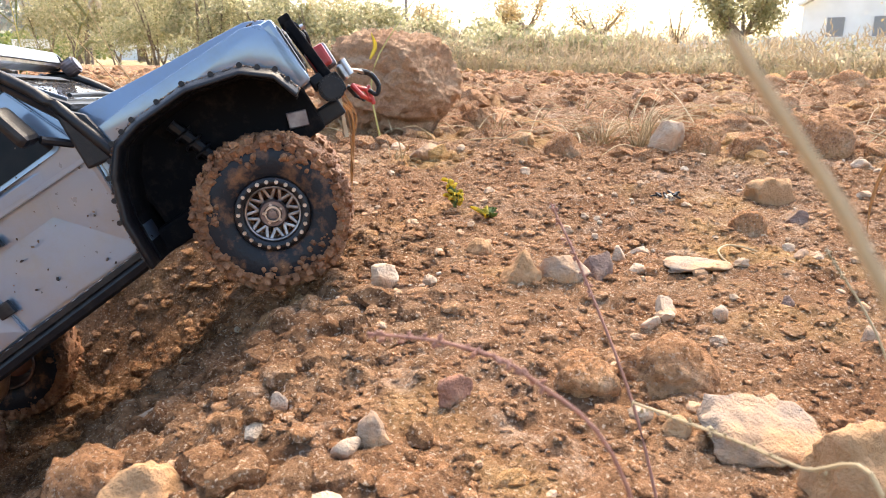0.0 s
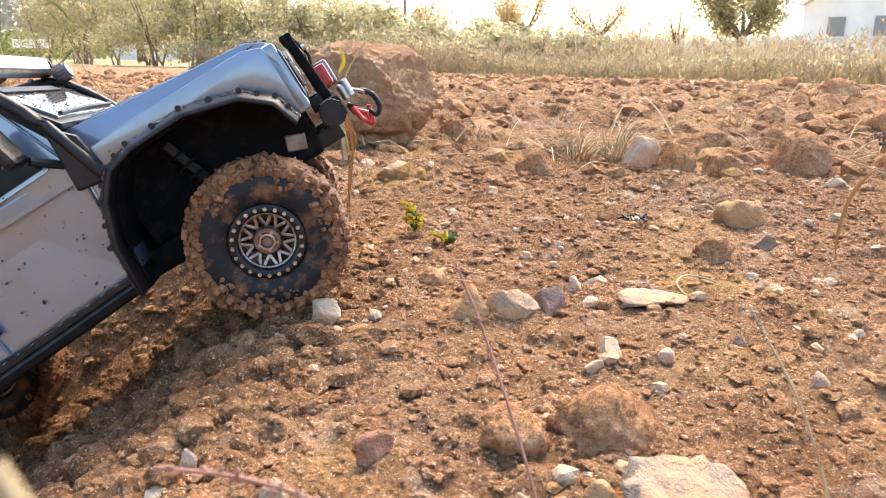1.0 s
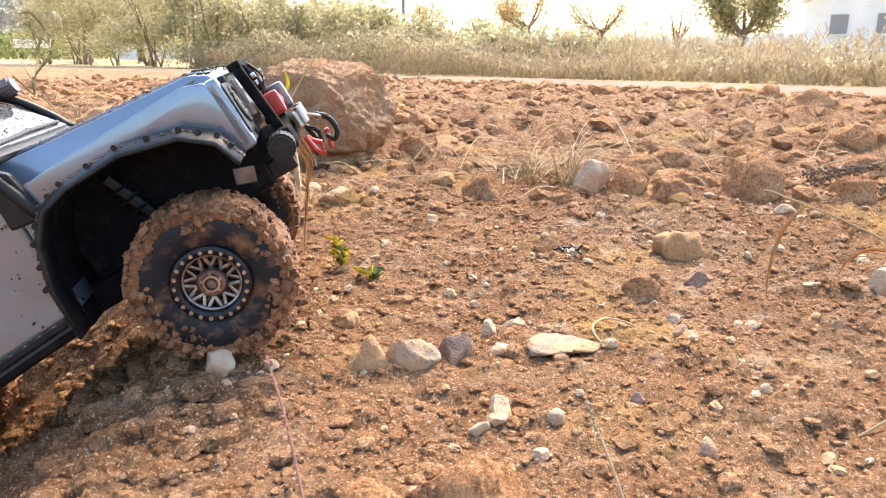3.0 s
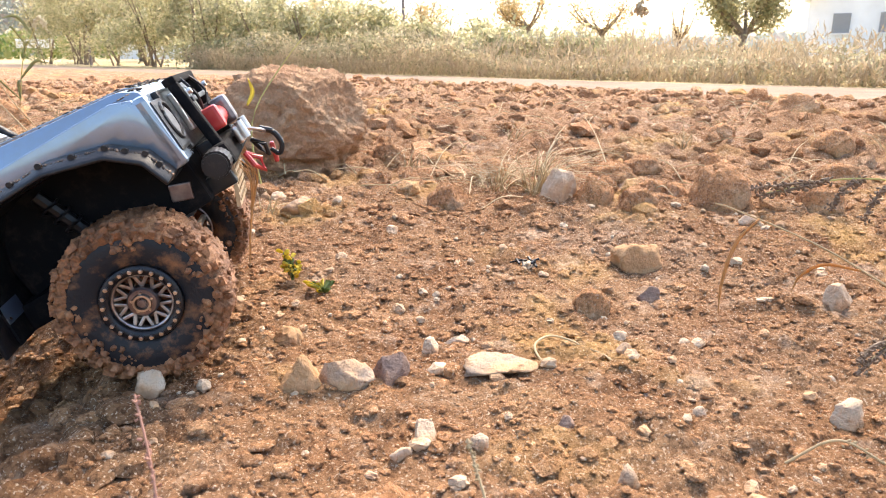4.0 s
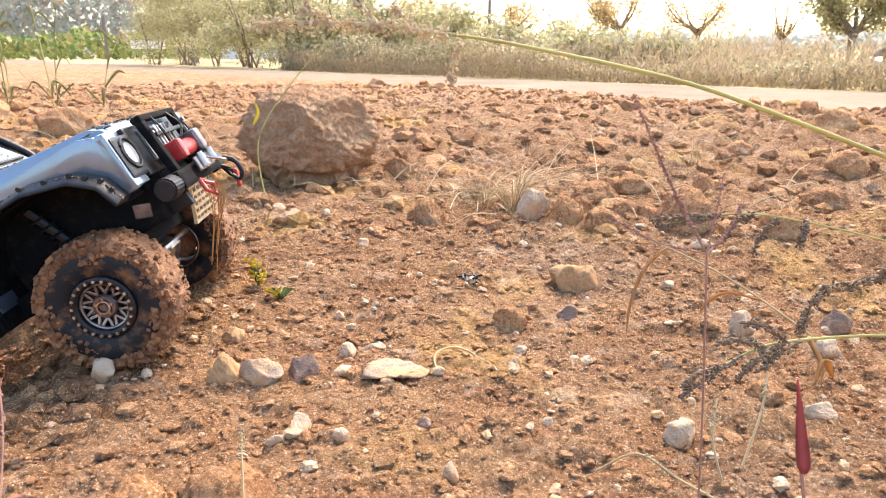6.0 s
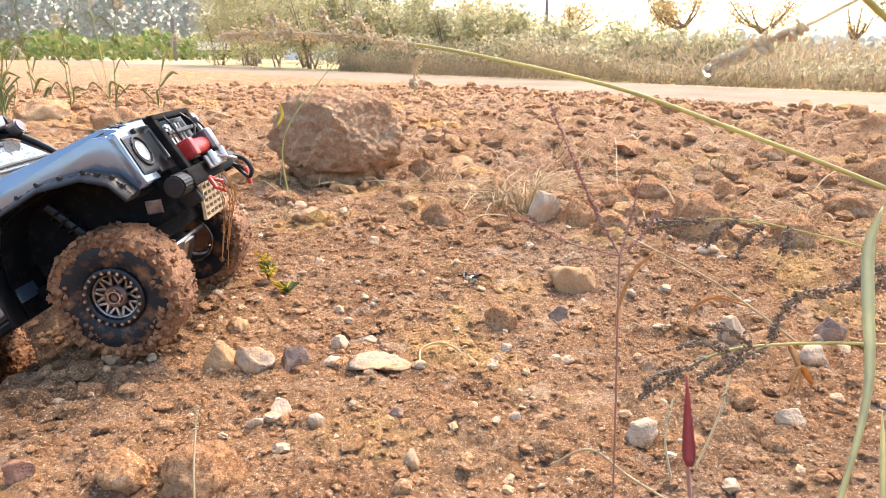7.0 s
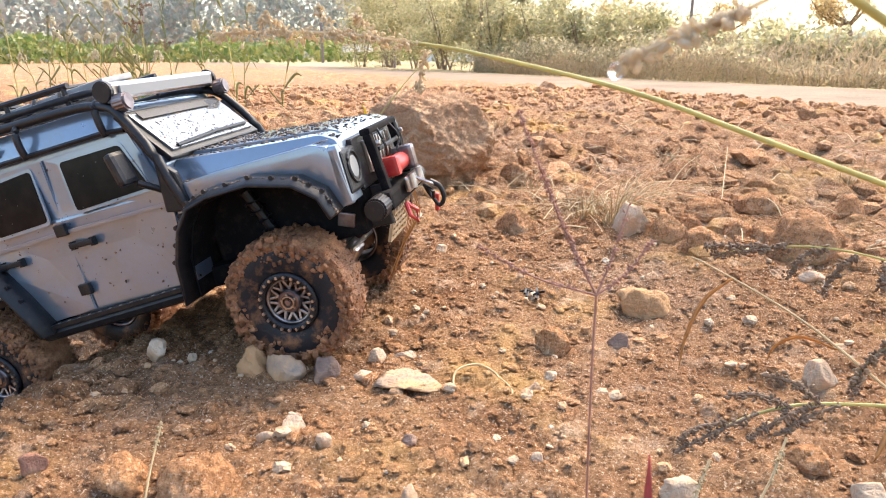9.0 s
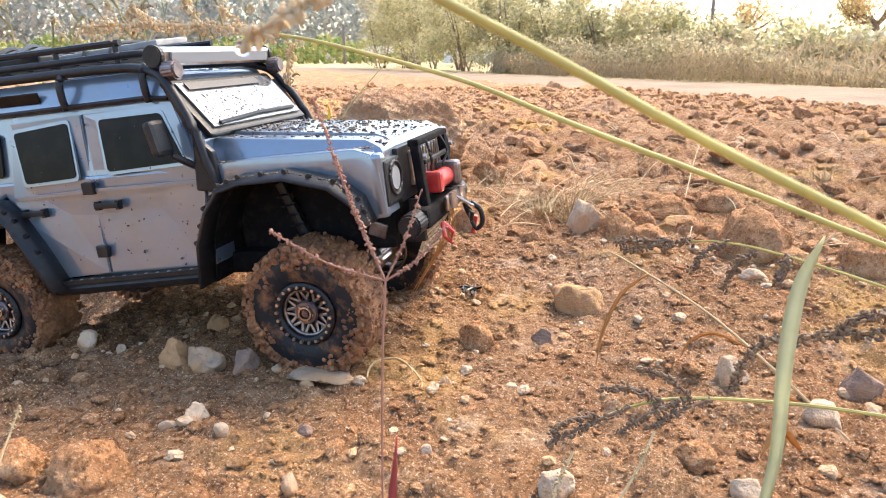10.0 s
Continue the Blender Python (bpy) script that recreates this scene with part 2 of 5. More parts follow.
def height(x, y):
    s = across(x, y)
    field = 1 - smooth(LANE_NEAR - 0.25, LANE_NEAR + 0.1, s)
    rough = smooth(0.86, 1.3, y) * field
    pile = smooth(0.05, -0.1, x) * (1 - smooth(0.6, 0.8, y)) * smooth(-1.3, -0.8, x) * smooth(-0.5, 0.05, y)
    z = base_height(x, y)
    lumps = np.abs(fbm(x * 34, y * 34, 3, 5))
    z = z + field * (0.012 * fbm(x * 9, y * 9, 3, 1) + (0.016 + 0.020 * pile) * lumps + 0.008 * fbm(x * 90, y * 90, 2, 15))
    z = z + rough * (0.035 * fbm(x * 4, y * 4, 2, 21) + 0.05 * np.abs(fbm(x * 9, y * 9, 3, 27)) * smooth(1.1, 1.8, y) + 0.05 * np.abs(fbm(x * 22, y * 22, 3, 29)))
    near = field * (1 - smooth(1.5, 2.6, y)) * smooth(-0.2, 0.1, y)
    patch = smooth(-0.12, 0.16, fbm(x * 6, y * 6, 3, 71))
    z = z + near * ((0.10 + 0.26 * patch) * lumps_of(x, y, 0.034, 80) + (0.16 + 0.28 * patch) * lumps_of(x, y, 0.015, 90) + 0.45 * lumps_of(x, y, 0.0075, 100))
    z = z + (1 - field) * 0.03 * fbm(x * 1.2 + y, (y - x) * 0.35, 3, 40)
    return z


def lumps_of(x, y, cell, s):
    """Rounded crumbs of many sizes, one in each cell of a jittered net: their height above the soil."""
    x = x + 0.7 * cell * fbm(x / cell * 1.7, y / cell * 1.7, 2, s + 50)
    y = y + 0.7 * cell * fbm(x / cell * 1.7 + 9, y / cell * 1.7, 2, s + 60)
    ix, iy = np.floor(x / cell), np.floor(y / cell)
    best = np.zeros_like(x)
    for dx in (-1, 0, 1):
        for dy in (-1, 0, 1):
            jx, jy = ix + dx, iy + dy
            size = cell * (0.22 + 0.50 * _hash(jx, jy, s + 3) ** 1.5)
            q = ((x - (jx + _hash(jx, jy, s)) * cell) ** 2 + (y - (jy + _hash(jx, jy, s + 1)) * cell) ** 2) / size ** 2
            best = np.maximum(best, (0.3 + 0.7 * _hash(jx, jy, s + 2)) * size * np.clip(1 - q, 0, 1) ** 0.55)
    return best


def ground_at(x, y):
    return float(height(np.array([float(x)]), np.array([float(y)]))[0])


# ---- mesh helpers ----
def mesh_from(name, co, faces, smooth_shade=False):
    """A mesh from arrays; faces all of one length."""
    me = bpy.data.meshes.new(name)
    faces = np.asarray(faces)
    n = faces.shape[1]
    me.vertices.add(len(co))
    me.vertices.foreach_set("co", np.asarray(co, float).ravel())
    me.loops.add(faces.size)
    me.loops.foreach_set("vertex_index", faces.ravel())
    me.polygons.add(len(faces))
    me.polygons.foreach_set("loop_start", np.arange(0, faces.size, n))
    me.polygons.foreach_set("loop_total", np.full(len(faces), n))
    me.polygons.foreach_set("use_smooth", np.full(len(faces), smooth_shade))
    me.update()
    me.validate()
    return me


def part(name, bm, material, parent=None, label="", smooth_shade=False):
    me = bpy.data.meshes.new(name)
    bm.normal_update()
    bm.to_mesh(me)
    bm.free()
    if smooth_shade:
        me.polygons.foreach_set("use_smooth", np.ones(len(me.polygons), bool))
    me.materials.append(material)
    ob = new(name, me)
    if parent:
        ob.parent = parent
    return tagged(ob, label)


def box(sx, sy, sz, at=(0, 0, 0), turn=None, bevel=0.0, bm=None):
    bm = bm or bmesh.new()
    m = Matrix.Translation(at) @ (turn or Matrix()) @ Matrix.Diagonal((sx, sy, sz, 1))
    made = bmesh.ops.create_cube(bm, size=1, matrix=m)["verts"]
    if bevel:
        bmesh.ops.bevel(bm, geom=list({e for v in made for e in v.link_edges}), offset=bevel, segments=2, affect="EDGES", profile=0.6)
    return bm


def prism(poly, y0, y1, bevel=0.0, taper=0.0, bm=None):
    """A side outline (x, z) drawn across from y0 to y1; taper narrows it towards the top."""
    bm = bm or bmesh.new()
    zs = [p[1] for p in poly]
    lo, hi = min(zs), max(zs)

    def side(y):
        return [bm.verts.new((x, y * (1 - taper * (z - lo) / max(hi - lo, 1e-6)), z)) for x, z in poly]
    a, b = side(y0), side(y1)
    n = len(poly)
    faces = [bm.faces.new(a), bm.faces.new(b[::-1])]
    for i in range(n):
        faces.append(bm.faces.new((a[i], b[i], b[(i + 1) % n], a[(i + 1) % n])))
    bmesh.ops.recalc_face_normals(bm, faces=faces)
    if bevel:
        bmesh.ops.bevel(bm, geom=list({e for f in faces for e in f.edges}), offset=bevel, segments=2, affect="EDGES", profile=0.6, clamp_overlap=True)
    return bm


def tube(points, radius, sides=8, bm=None, taper=1.0, flat=1.0):
    """A round rod along points; taper: its last radius over its first; flat: its thickness over its width."""
    bm = bm or bmesh.new()
    pts = [Vector(p) for p in points]
    rings = []
    for i, p in enumerate(pts):
        d = (pts[min(i + 1, len(pts) - 1)] - pts[max(i - 1, 0)]).normalized()
        u = d.cross(Vector((0.31, 0.11, 1)) if abs(d.z) < 0.9 else Vector((0, 1, 0.1))).normalized()
        v = d.cross(u)
        r = radius * (1 + (taper - 1) * i / max(len(pts) - 1, 1))
        rings.append([bm.verts.new(p + r * math.cos(a) * u + flat * r * math.sin(a) * v) for a in (2 * math.pi * j / sides for j in range(sides))])
    for a, b in zip(rings, rings[1:]):
        for j in range(sides):
            bm.faces.new((a[j], a[(j + 1) % sides], b[(j + 1) % sides], b[j]))
    bm.faces.new(rings[0][::-1])
    bm.faces.new(rings[-1])
    return bm


def curve_points(points, n=6):
    """Points on a smooth way through the given ones."""
    p = [Vector(q) for q in points]
    p = [2 * p[0] - p[1]] + p + [2 * p[-1] - p[-2]]
    out = []
    for i in range(1, len(p) - 2):
        for j in range(n):
            t = j / n
            a, b, c, d = p[i - 1:i + 3]
            out.append(0.5 * (2 * b + (c - a) * t + (2 * a - 5 * b + 4 * c - d) * t * t + (3 * b - a - 3 * c + d) * t ** 3))
    return out + [p[-2]]


def ring_turn(profile, steps, bm=None):
    """A body of turning about the y axis from (radius, y) pairs, closed round its profile."""
    bm = bm or bmesh.new()
    rows = [[bm.verts.new((r * math.cos(a), y, r * math.sin(a))) for r, y in profile] for a in (2 * math.pi * i / steps for i in range(steps))]
    n = len(profile)
    for i in range(steps):
        a, b = rows[i], rows[(i + 1) % steps]
        for j in range(n):
            bm.faces.new((a[j], a[(j + 1) % n], b[(j + 1) % n], b[j]))
    bmesh.ops.recalc_face_normals(bm, faces=bm.faces)
    return bm


def disc(radius, depth, at, axis="y", sides=20, bm=None, bevel=0.0):
    bm = bm or bmesh.new()
    turn = {"y": pose(0, 0, 0, 90), "x": pose(0, 0, 0, 0, 90), "z": Matrix()}[axis]
    made = bmesh.ops.create_cone(bm, cap_ends=True, segments=sides, radius1=radius, radius2=radius, depth=depth, matrix=Matrix.Translation(at) @ turn)["verts"]
    if bevel:
        bmesh.ops.bevel(bm, geom=list({e for v in made for e in v.link_edges}), offset=bevel, segments=2, affect="EDGES")
    return bm


def rock_mesh(name, sx, sy, sz, seed, detail=3, jag=0.35, cuts=7, squash=0.3, flat=(0.5, 0.85)):
    """A stone: a ball cut flat by random planes, then roughened."""
    rnd = random.Random(seed)
    bm = bmesh.new()
    bmesh.ops.create_icosphere(bm, subdivisions=detail, radius=1)
    planes = []
    for _ in range(cuts):
        d = Vector((rnd.gauss(0, 1), rnd.gauss(0, 1), rnd.gauss(0, 0.8))).normalized()
        planes.append((d, rnd.uniform(*flat)))
    off = Vector((seed * 3.7, seed * 1.3, 0))
    for v in bm.verts:
        p = v.co.copy()
        for d, h in planes:
            e = p.dot(d) - h
            if e > 0:
                p -= d * e * 0.98
        p *= 1 + jag * 0.35 * noise.noise(p * 1.9 + off) + jag * 0.22 * noise.noise(p * 4.3 + off) + jag * 0.15 * noise.noise(p * 9 + off) + jag * 0.11 * noise.noise(p * 19 + off)
        if p.z < -squash:
            p.z = -squash + (p.z + squash) * 0.3
        v.co = Vector((p.x * sx / 2, p.y * sy / 2, p.z * sz / 1.3))
    me = bpy.data.meshes.new(name)
    bm.to_mesh(me)
    bm.free()
    me.polygons.foreach_set("use_smooth", np.ones(len(me.polygons), bool))
    return me


def scatter(name, xy, size, detail, seed, sink=0.25, flat=0.75, lift=None):
    """Many small rough pieces in one mesh: places xy (n, 2) and sizes (n,)."""
    bm = bmesh.new()
    bmesh.ops.create_icosphere(bm, subdivisions=detail, radius=1)
    v0 = np.array([v.co[:] for v in bm.verts])
    f0 = np.array([[v.index for v in f.verts] for f in bm.faces])
    bm.free()
    rng = np.random.default_rng(seed)
    n, m = len(xy), len(v0)
    jit = 1 + rng.uniform(-0.27, 0.24, (n, m, 1))
    co = v0[None] * jit
    co = np.sign(co) * np.abs(co) ** 0.85
    q = rng.normal(size=(n, 4))
    q /= np.linalg.norm(q, axis=1, keepdims=True)
    w, x, y, z = q.T
    R = np.stack([1 - 2 * (y * y + z * z), 2 * (x * y - z * w), 2 * (x * z + y * w), 2 * (x * y + z * w), 1 - 2 * (x * x + z * z), 2 * (y * z - x * w),
                  2 * (x * z - y * w), 2 * (y * z + x * w), 1 - 2 * (x * x + y * y)], -1).reshape(n, 3, 3)
    st = rng.uniform(0.65, 1.3, (n, 1, 3))
    co = np.einsum("nij,nmj->nmi", R, co * st) * size[:, None, None]
    co[..., 2] *= flat
    gz = height(xy[:, 0], xy[:, 1]) + size * flat * (1 - 2 * sink)
    co += np.concatenate([xy, gz[:, None]], 1)[:, None]
    faces = (f0[None] + (np.arange(n) * m)[:, None, None]).reshape(-1, 3)
    return mesh_from(name, co.reshape(-1, 3), faces, False)


# ---- ground ----
def axis_steps(lo, hi, fine, below, above):
    """Even steps from lo to hi, then widening ones; below, above: how fast they widen."""
    def out(grow):
        way, d = [0.0], fine
        while way[-1] < 2500:
            d *= grow if way[-1] < 7 else 1.16
            way.append(way[-1] + d)
        return np.array(way[1:])
    mid = np.arange(lo, hi, fine)
    return np.concatenate([mid[0] - out(below)[::-1], mid, mid[-1] + out(above)])


def build_ground():
    xs = axis_steps(-0.60, 0.98, 0.0029, 1.028, 1.028)
    ys = axis_steps(0.16, 1.32, 0.0029, 1.08, 1.02)
    gx, gy = np.meshgrid(xs, ys)
    co = np.stack([gx, gy, height(gx, gy)], -1).reshape(-1, 3)
    w, h = len(xs), len(ys)
    i = (np.arange(h - 1)[:, None] * w + np.arange(w - 1)[None]).ravel()
    quads = np.stack([i, i + 1, i + w + 1, i + w], -1)
    me = mesh_from("ground", co, quads, True)
    c = co[quads].mean(1)
    s = across(c[:, 0], c[:, 1]) + 0.25 * fbm(c[:, 0] * 1.5, c[:, 1] * 1.5, 3, 60)
    idx = np.where(s < LANE_NEAR, 0, np.where(s < LANE_FAR, 1, 2))
    idx[c[:, 1] < 0.1] = 0
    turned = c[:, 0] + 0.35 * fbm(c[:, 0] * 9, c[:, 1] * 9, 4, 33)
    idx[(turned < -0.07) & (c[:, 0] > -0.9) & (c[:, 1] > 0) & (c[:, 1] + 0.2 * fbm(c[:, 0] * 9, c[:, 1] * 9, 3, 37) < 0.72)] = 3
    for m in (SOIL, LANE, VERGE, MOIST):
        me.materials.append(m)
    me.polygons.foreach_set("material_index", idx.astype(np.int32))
    tagged(new("ground", me), "reddish brown crumbly soil of a ploughed field beside a pale dirt lane", "ground", kind="structure")


build_ground()
rng = np.random.default_rng(7)


def field_points(n, x0, x1, y0, y1, power=1.0):
    x = rng.uniform(x0, x1, n)
    y = y0 + (y1 - y0) * rng.uniform(0, 1, n) ** power
    ok = across(x, y) < LANE_NEAR + 0.02
    return np.stack([x[ok], y[ok]], 1)


def loose(name, xy, size, detail, seed, label, mat=None, **kw):
    ob = new(name, scatter(name, xy, size, detail, seed, **kw))
    ob.data.materials.append(mat or CLOD)
    return tagged(ob, label, "soil", kind="stuff")


xy = field_points(42000, -0.55, 0.95, 0.17, 1.15)
loose("soil_crumbs", xy, 0.0007 + 0.0030 * rng.uniform(0, 1, len(xy)) ** 4, 1, 1, "small loose crumbs of dry reddish soil", sink=0.45, flat=0.55)
keep = field_points(9000, -0.55, 0.95, 0.17, 1.05)
pile = (keep[:, 0] < 0.25) | (rng.uniform(0, 1, len(keep)) < 0.6)
xy = keep[pile]
loose("gravel", xy, 0.0018 + 0.0060 * rng.uniform(0, 1, len(xy)) ** 5, 2, 2, "loose gravel and soil lumps on the bare ground", sink=0.50, flat=0.55)
xy = field_points(13000, -2.6, 2.6, 0.86, 3.9, 0.9)
loose("soil_clods", xy, 0.004 + 0.016 * rng.uniform(0, 1, len(xy)) ** 3.2, 1, 3, "dry clods of ploughed reddish soil", sink=0.42)
xy = field_points(620, -2.6, 2.6, 0.95, 3.9)
loose("large_clods", xy, 0.010 + 0.026 * rng.uniform(0, 1, len(xy)) ** 2.4, 2, 4, "larger uneven clods of ploughed reddish soil", sink=0.46)
PALE_GRIT = stone_mat("pale_grit", (0.42, 0.32, 0.22), (0.62, 0.51, 0.38), dirt=0.5)
xy = field_points(480, -0.5, 0.9, 0.17, 1.0)
loose("pale_pebbles", xy, 0.0022 + 0.0045 * rng.uniform(0, 1, len(xy)) ** 2.5, 2, 5, "small pale pebbles lying in the soil", mat=PALE_GRIT, sink=0.3)
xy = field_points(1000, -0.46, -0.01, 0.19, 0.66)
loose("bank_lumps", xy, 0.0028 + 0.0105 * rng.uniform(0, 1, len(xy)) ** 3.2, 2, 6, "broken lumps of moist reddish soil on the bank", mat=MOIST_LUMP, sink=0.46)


# ---- boulder and single stones ----
def build_boulder():
    bm = bmesh.new()
    bmesh.ops.create_icosphere(bm, subdivisions=6, radius=1)
    cuts = [((-1, -0.3, 0.35), 0.86), ((0.75, -0.5, 0.4), 0.80), ((0.1, -0.3, 1), 0.84), ((-0.4, -1, 0.3), 0.80), ((0.5, -1, -0.1), 0.82), ((-0.7, -0.4, -0.6), 0.85), ((1, -0.2, -0.5), 0.84)]
    for v in bm.verts:
        p = v.co.copy()
        for d, h in cuts:
            d = Vector(d).normalized()
            e = p.dot(d) - h
            if e > 0:
                p -= d * e * 0.85
        p *= 1 + 0.10 * noise.noise(p * 1.7) + 0.06 * noise.noise(p * 4.1) + 0.07 * noise.noise(p * 9) + 0.045 * noise.noise(p * 22) + 0.03 * noise.noise(p * 48)
        crack = p.z + 0.42 + 0.12 * math.sin(p.x * 3 + 0.6) + 0.05 * noise.noise(p * 5)
        if p.y < 0.2:
            p *= 1 - 0.13 * math.exp(-(crack / 0.05) ** 2)
        if p.z < -0.42:
            p.x, p.y = p.x * 0.95, p.y * 0.96
        v.co = Vector((p.x * 0.124, p.y * 0.11, p.z * 0.098))
    ob = part("boulder", bm, BOULDER, None, smooth_shade=True)
    ob.matrix_world = pose(-0.090, 1.20, 0.118, 0, 4, 0)
    tagged(ob, "large cracked boulder of reddish brown earth on the field", "boulder")


k = Mat("boulder_earth", 0.92)
c = k.ramp(k.noise(16, 6, 0.65), (0.3, (0.44, 0.23, 0.115)), (0.55, (0.60, 0.36, 0.20)), (0.75, (0.72, 0.49, 0.31)))
c = k.mix(0.7, c, k.ramp(k.noise(220, 4, 0.7), (0.3, (0.6, 0.56, 0.52)), (0.65, (1.12, 1.1, 1.08))), "MULTIPLY")
k.colour(c)
k.bump(k.noise(70, 6, 0.75), 0.012, 1.0)
k.bump(k.noise(420, 4, 0.7), 0.003, 1.0)
BOULDER = k.m
build_boulder()

KINDS = {"p": (PALE, "pale whitish stone lying on the soil"), "g": (GREY, "rough grey stone half sunk in the soil"), "d": (DARK, "dark brown stone lying on the soil"),
         "o": (ORANGE, "ochre orange stone lying on the soil"), "c": (CLOD_ONE, "rounded clod of dry reddish soil"), "r": (SLATE, "flat dark red stone tilted in the soil")}
# kind, x, y, width, height, depth over width
STONES = [
    ("p", 0.309, 0.962, 0.056, 0.040, 0.8), ("c", 0.402, 1.062, 0.070, 0.036, 0.7), ("c", 0.400, 0.912, 0.047, 0.030, 0.8), ("c", 0.356, 0.955, 0.042, 0.036, 0.8),
    ("c", 0.466, 1.130, 0.062, 0.026, 0.7), ("c", 0.513, 0.935, 0.070, 0.056, 0.8), ("c", 0.580, 1.155, 0.036, 0.036, 0.9), ("o", 0.359, 0.750, 0.048, 0.030, 0.8),
    ("c", 0.163, 0.935, 0.044, 0.034, 0.8), ("c", 0.227, 1.070, 0.050, 0.034, 0.8), ("g", -0.024, 0.900, 0.043, 0.026, 0.8), ("p", -0.062, 0.968, 0.019, 0.016, 0.9),
    ("d", 0.349, 0.665, 0.026, 0.016, 0.8), ("c", 0.292, 0.645, 0.032, 0.026, 0.8), ("o", 0.060, 0.508, 0.030, 0.027, 0.9), ("g", 0.092, 0.505, 0.038, 0.034, 0.8),
    ("d", 0.121, 0.524, 0.028, 0.026, 0.9), ("p", 0.150, 0.570, 0.018, 0.013, 0.8), ("p", 0.170, 0.583, 0.024, 0.006, 0.4), ("p", 0.156, 0.532, 0.019, 0.010, 0.7),
    ("g", 0.202, 0.530, 0.050, 0.008, 0.8), ("p", 0.150, 0.440, 0.024, 0.014, 0.7), ("p", 0.424, 0.463, 0.027, 0.015, 0.75), ("p", 0.515, 0.855, 0.027, 0.011, 0.5),
    ("p", 0.512, 0.645, 0.030, 0.024, 0.6), ("p", 0.183, 0.430, 0.013, 0.008, 0.8), ("o", 0.033, 0.588, 0.024, 0.015, 0.8),
    ("c", 0.998, 1.751, 0.085, 0.045, 0.8), ("c", 0.719, 1.480, 0.046, 0.030, 0.8), ("g", 0.152, 0.300, 0.064, 0.026, 0.8), ("o", 0.174, 0.252, 0.042, 0.034, 0.8),
    ("c", 0.128, 0.362, 0.050, 0.026, 0.9), ("p", -0.045, 0.500, 0.030, 0.016, 0.7), ("p", -0.086, 0.332, 0.014, 0.010, 0.8), ("p", -0.044, 0.282, 0.015, 0.010, 0.9),
    ("g", -0.031, 0.290, 0.016, 0.016, 0.8), ("r", 0.006, 0.335, 0.023, 0.014, 0.4), ("p", 0.138, 0.425, 0.018, 0.010, 0.7), ("c", 0.079, 0.347, 0.030, 0.018, 0.9),
    ("c", -0.190, 0.330, 0.045, 0.030, 0.8), ("o", -0.135, 0.275, 0.044, 0.026, 0.8), ("o", 0.114, 0.300, 0.013, 0.012, 0.9), ("p", 0.577, 0.612, 0.026, 0.018, 0.8),
    ("d", 0.600, 0.668, 0.032, 0.020, 0.8), ("p", 0.529, 0.500, 0.024, 0.016, 0.7),
    ("c", 0.515, 0.470, 0.018, 0.011, 0.8), ("c", 0.498, 0.530, 0.026, 0.015, 0.8), ("c", 0.620, 0.900, 0.050, 0.036, 0.8), ("c", 0.440, 0.990, 0.034, 0.022, 0.8),
    ("c", 0.380, 1.000, 0.030, 0.024, 0.9), ("c", 0.470, 0.985, 0.026, 0.018, 0.9), ("d", 0.240, 0.455, 0.013, 0.008, 0.8), ("g", 0.300, 0.560, 0.014, 0.009, 0.8),
    ("p", 0.330, 0.470, 0.010, 0.008, 0.9), ("g", 0.265, 0.400, 0.015, 0.010, 0.8), ("o", 0.300, 0.330, 0.040, 0.010, 0.8), ("o", 0.350, 0.310, 0.050, 0.012, 0.7),
    ("c", -0.870, 1.62, 0.14, 0.06, 0.7), ("c", -1.25, 1.80, 0.16, 0.07, 0.7), ("o", -0.62, 1.55, 0.10, 0.04, 0.5), ("c", 0.06, 1.26, 0.05, 0.035, 0.8),
    ("c", 0.86, 1.32, 0.06, 0.04, 0.8), ("c", 0.74, 1.08, 0.055, 0.035, 0.8), ("c", 0.93, 1.12, 0.05, 0.04, 0.8), ("g", -0.20, 0.42, 0.022, 0.014, 0.8),
]


def build_stones():
    for i, (kind, x, y, w, h, ratio) in enumerate(STONES):
        mat, label = KINDS[kind]
        jag = {"c": 0.55, "o": 0.5, "g": 0.5}.get(kind, 0.32)
        me = rock_mesh("stone", 1.15 * w, 1.15 * w * ratio, 1.15 * h, 11 + i, 4 if w > 0.022 else 3, jag, 5 if kind == "c" else 11, flat=(0.66, 0.95) if kind in "co" else (0.45, 0.82))
        me.materials.append(mat)
        ob = new("soil_clod" if kind == "c" else "stone", me)
        ob.matrix_world = pose(x, y, ground_at(x, y) + 0.02 * h, 0, 0, (i * 47) % 50 - 25)
        tagged(ob, label, "clod" if kind == "c" else "stone", "clods on the field" if kind == "c" else "stones on the field")


build_stones()


# ---- the radio-controlled car: x ahead, y to its left, z up from its hubs ----
car = new("model_car")
tagged(car, "silver radio-controlled off-road model car with muddy tyres", "model car")
REAR, FRONT, TRACK = -0.165, 0.162, 0.095
FRONT_ARCH = [(0.066, 0.014), (0.071, 0.053), (0.084, 0.082), (0.100, 0.100), (0.121, 0.106), (0.163, 0.108), (0.203, 0.098), (0.222, 0.083), (0.229, 0.063)]
REAR_ARCH = [(-0.084, 0.012), (-0.102, 0.050), (-0.119, 0.080), (-0.138, 0.096), (-0.170, 0.098), (-0.202, 0.090), (-0.221, 0.066), (-0.229, 0.040)]


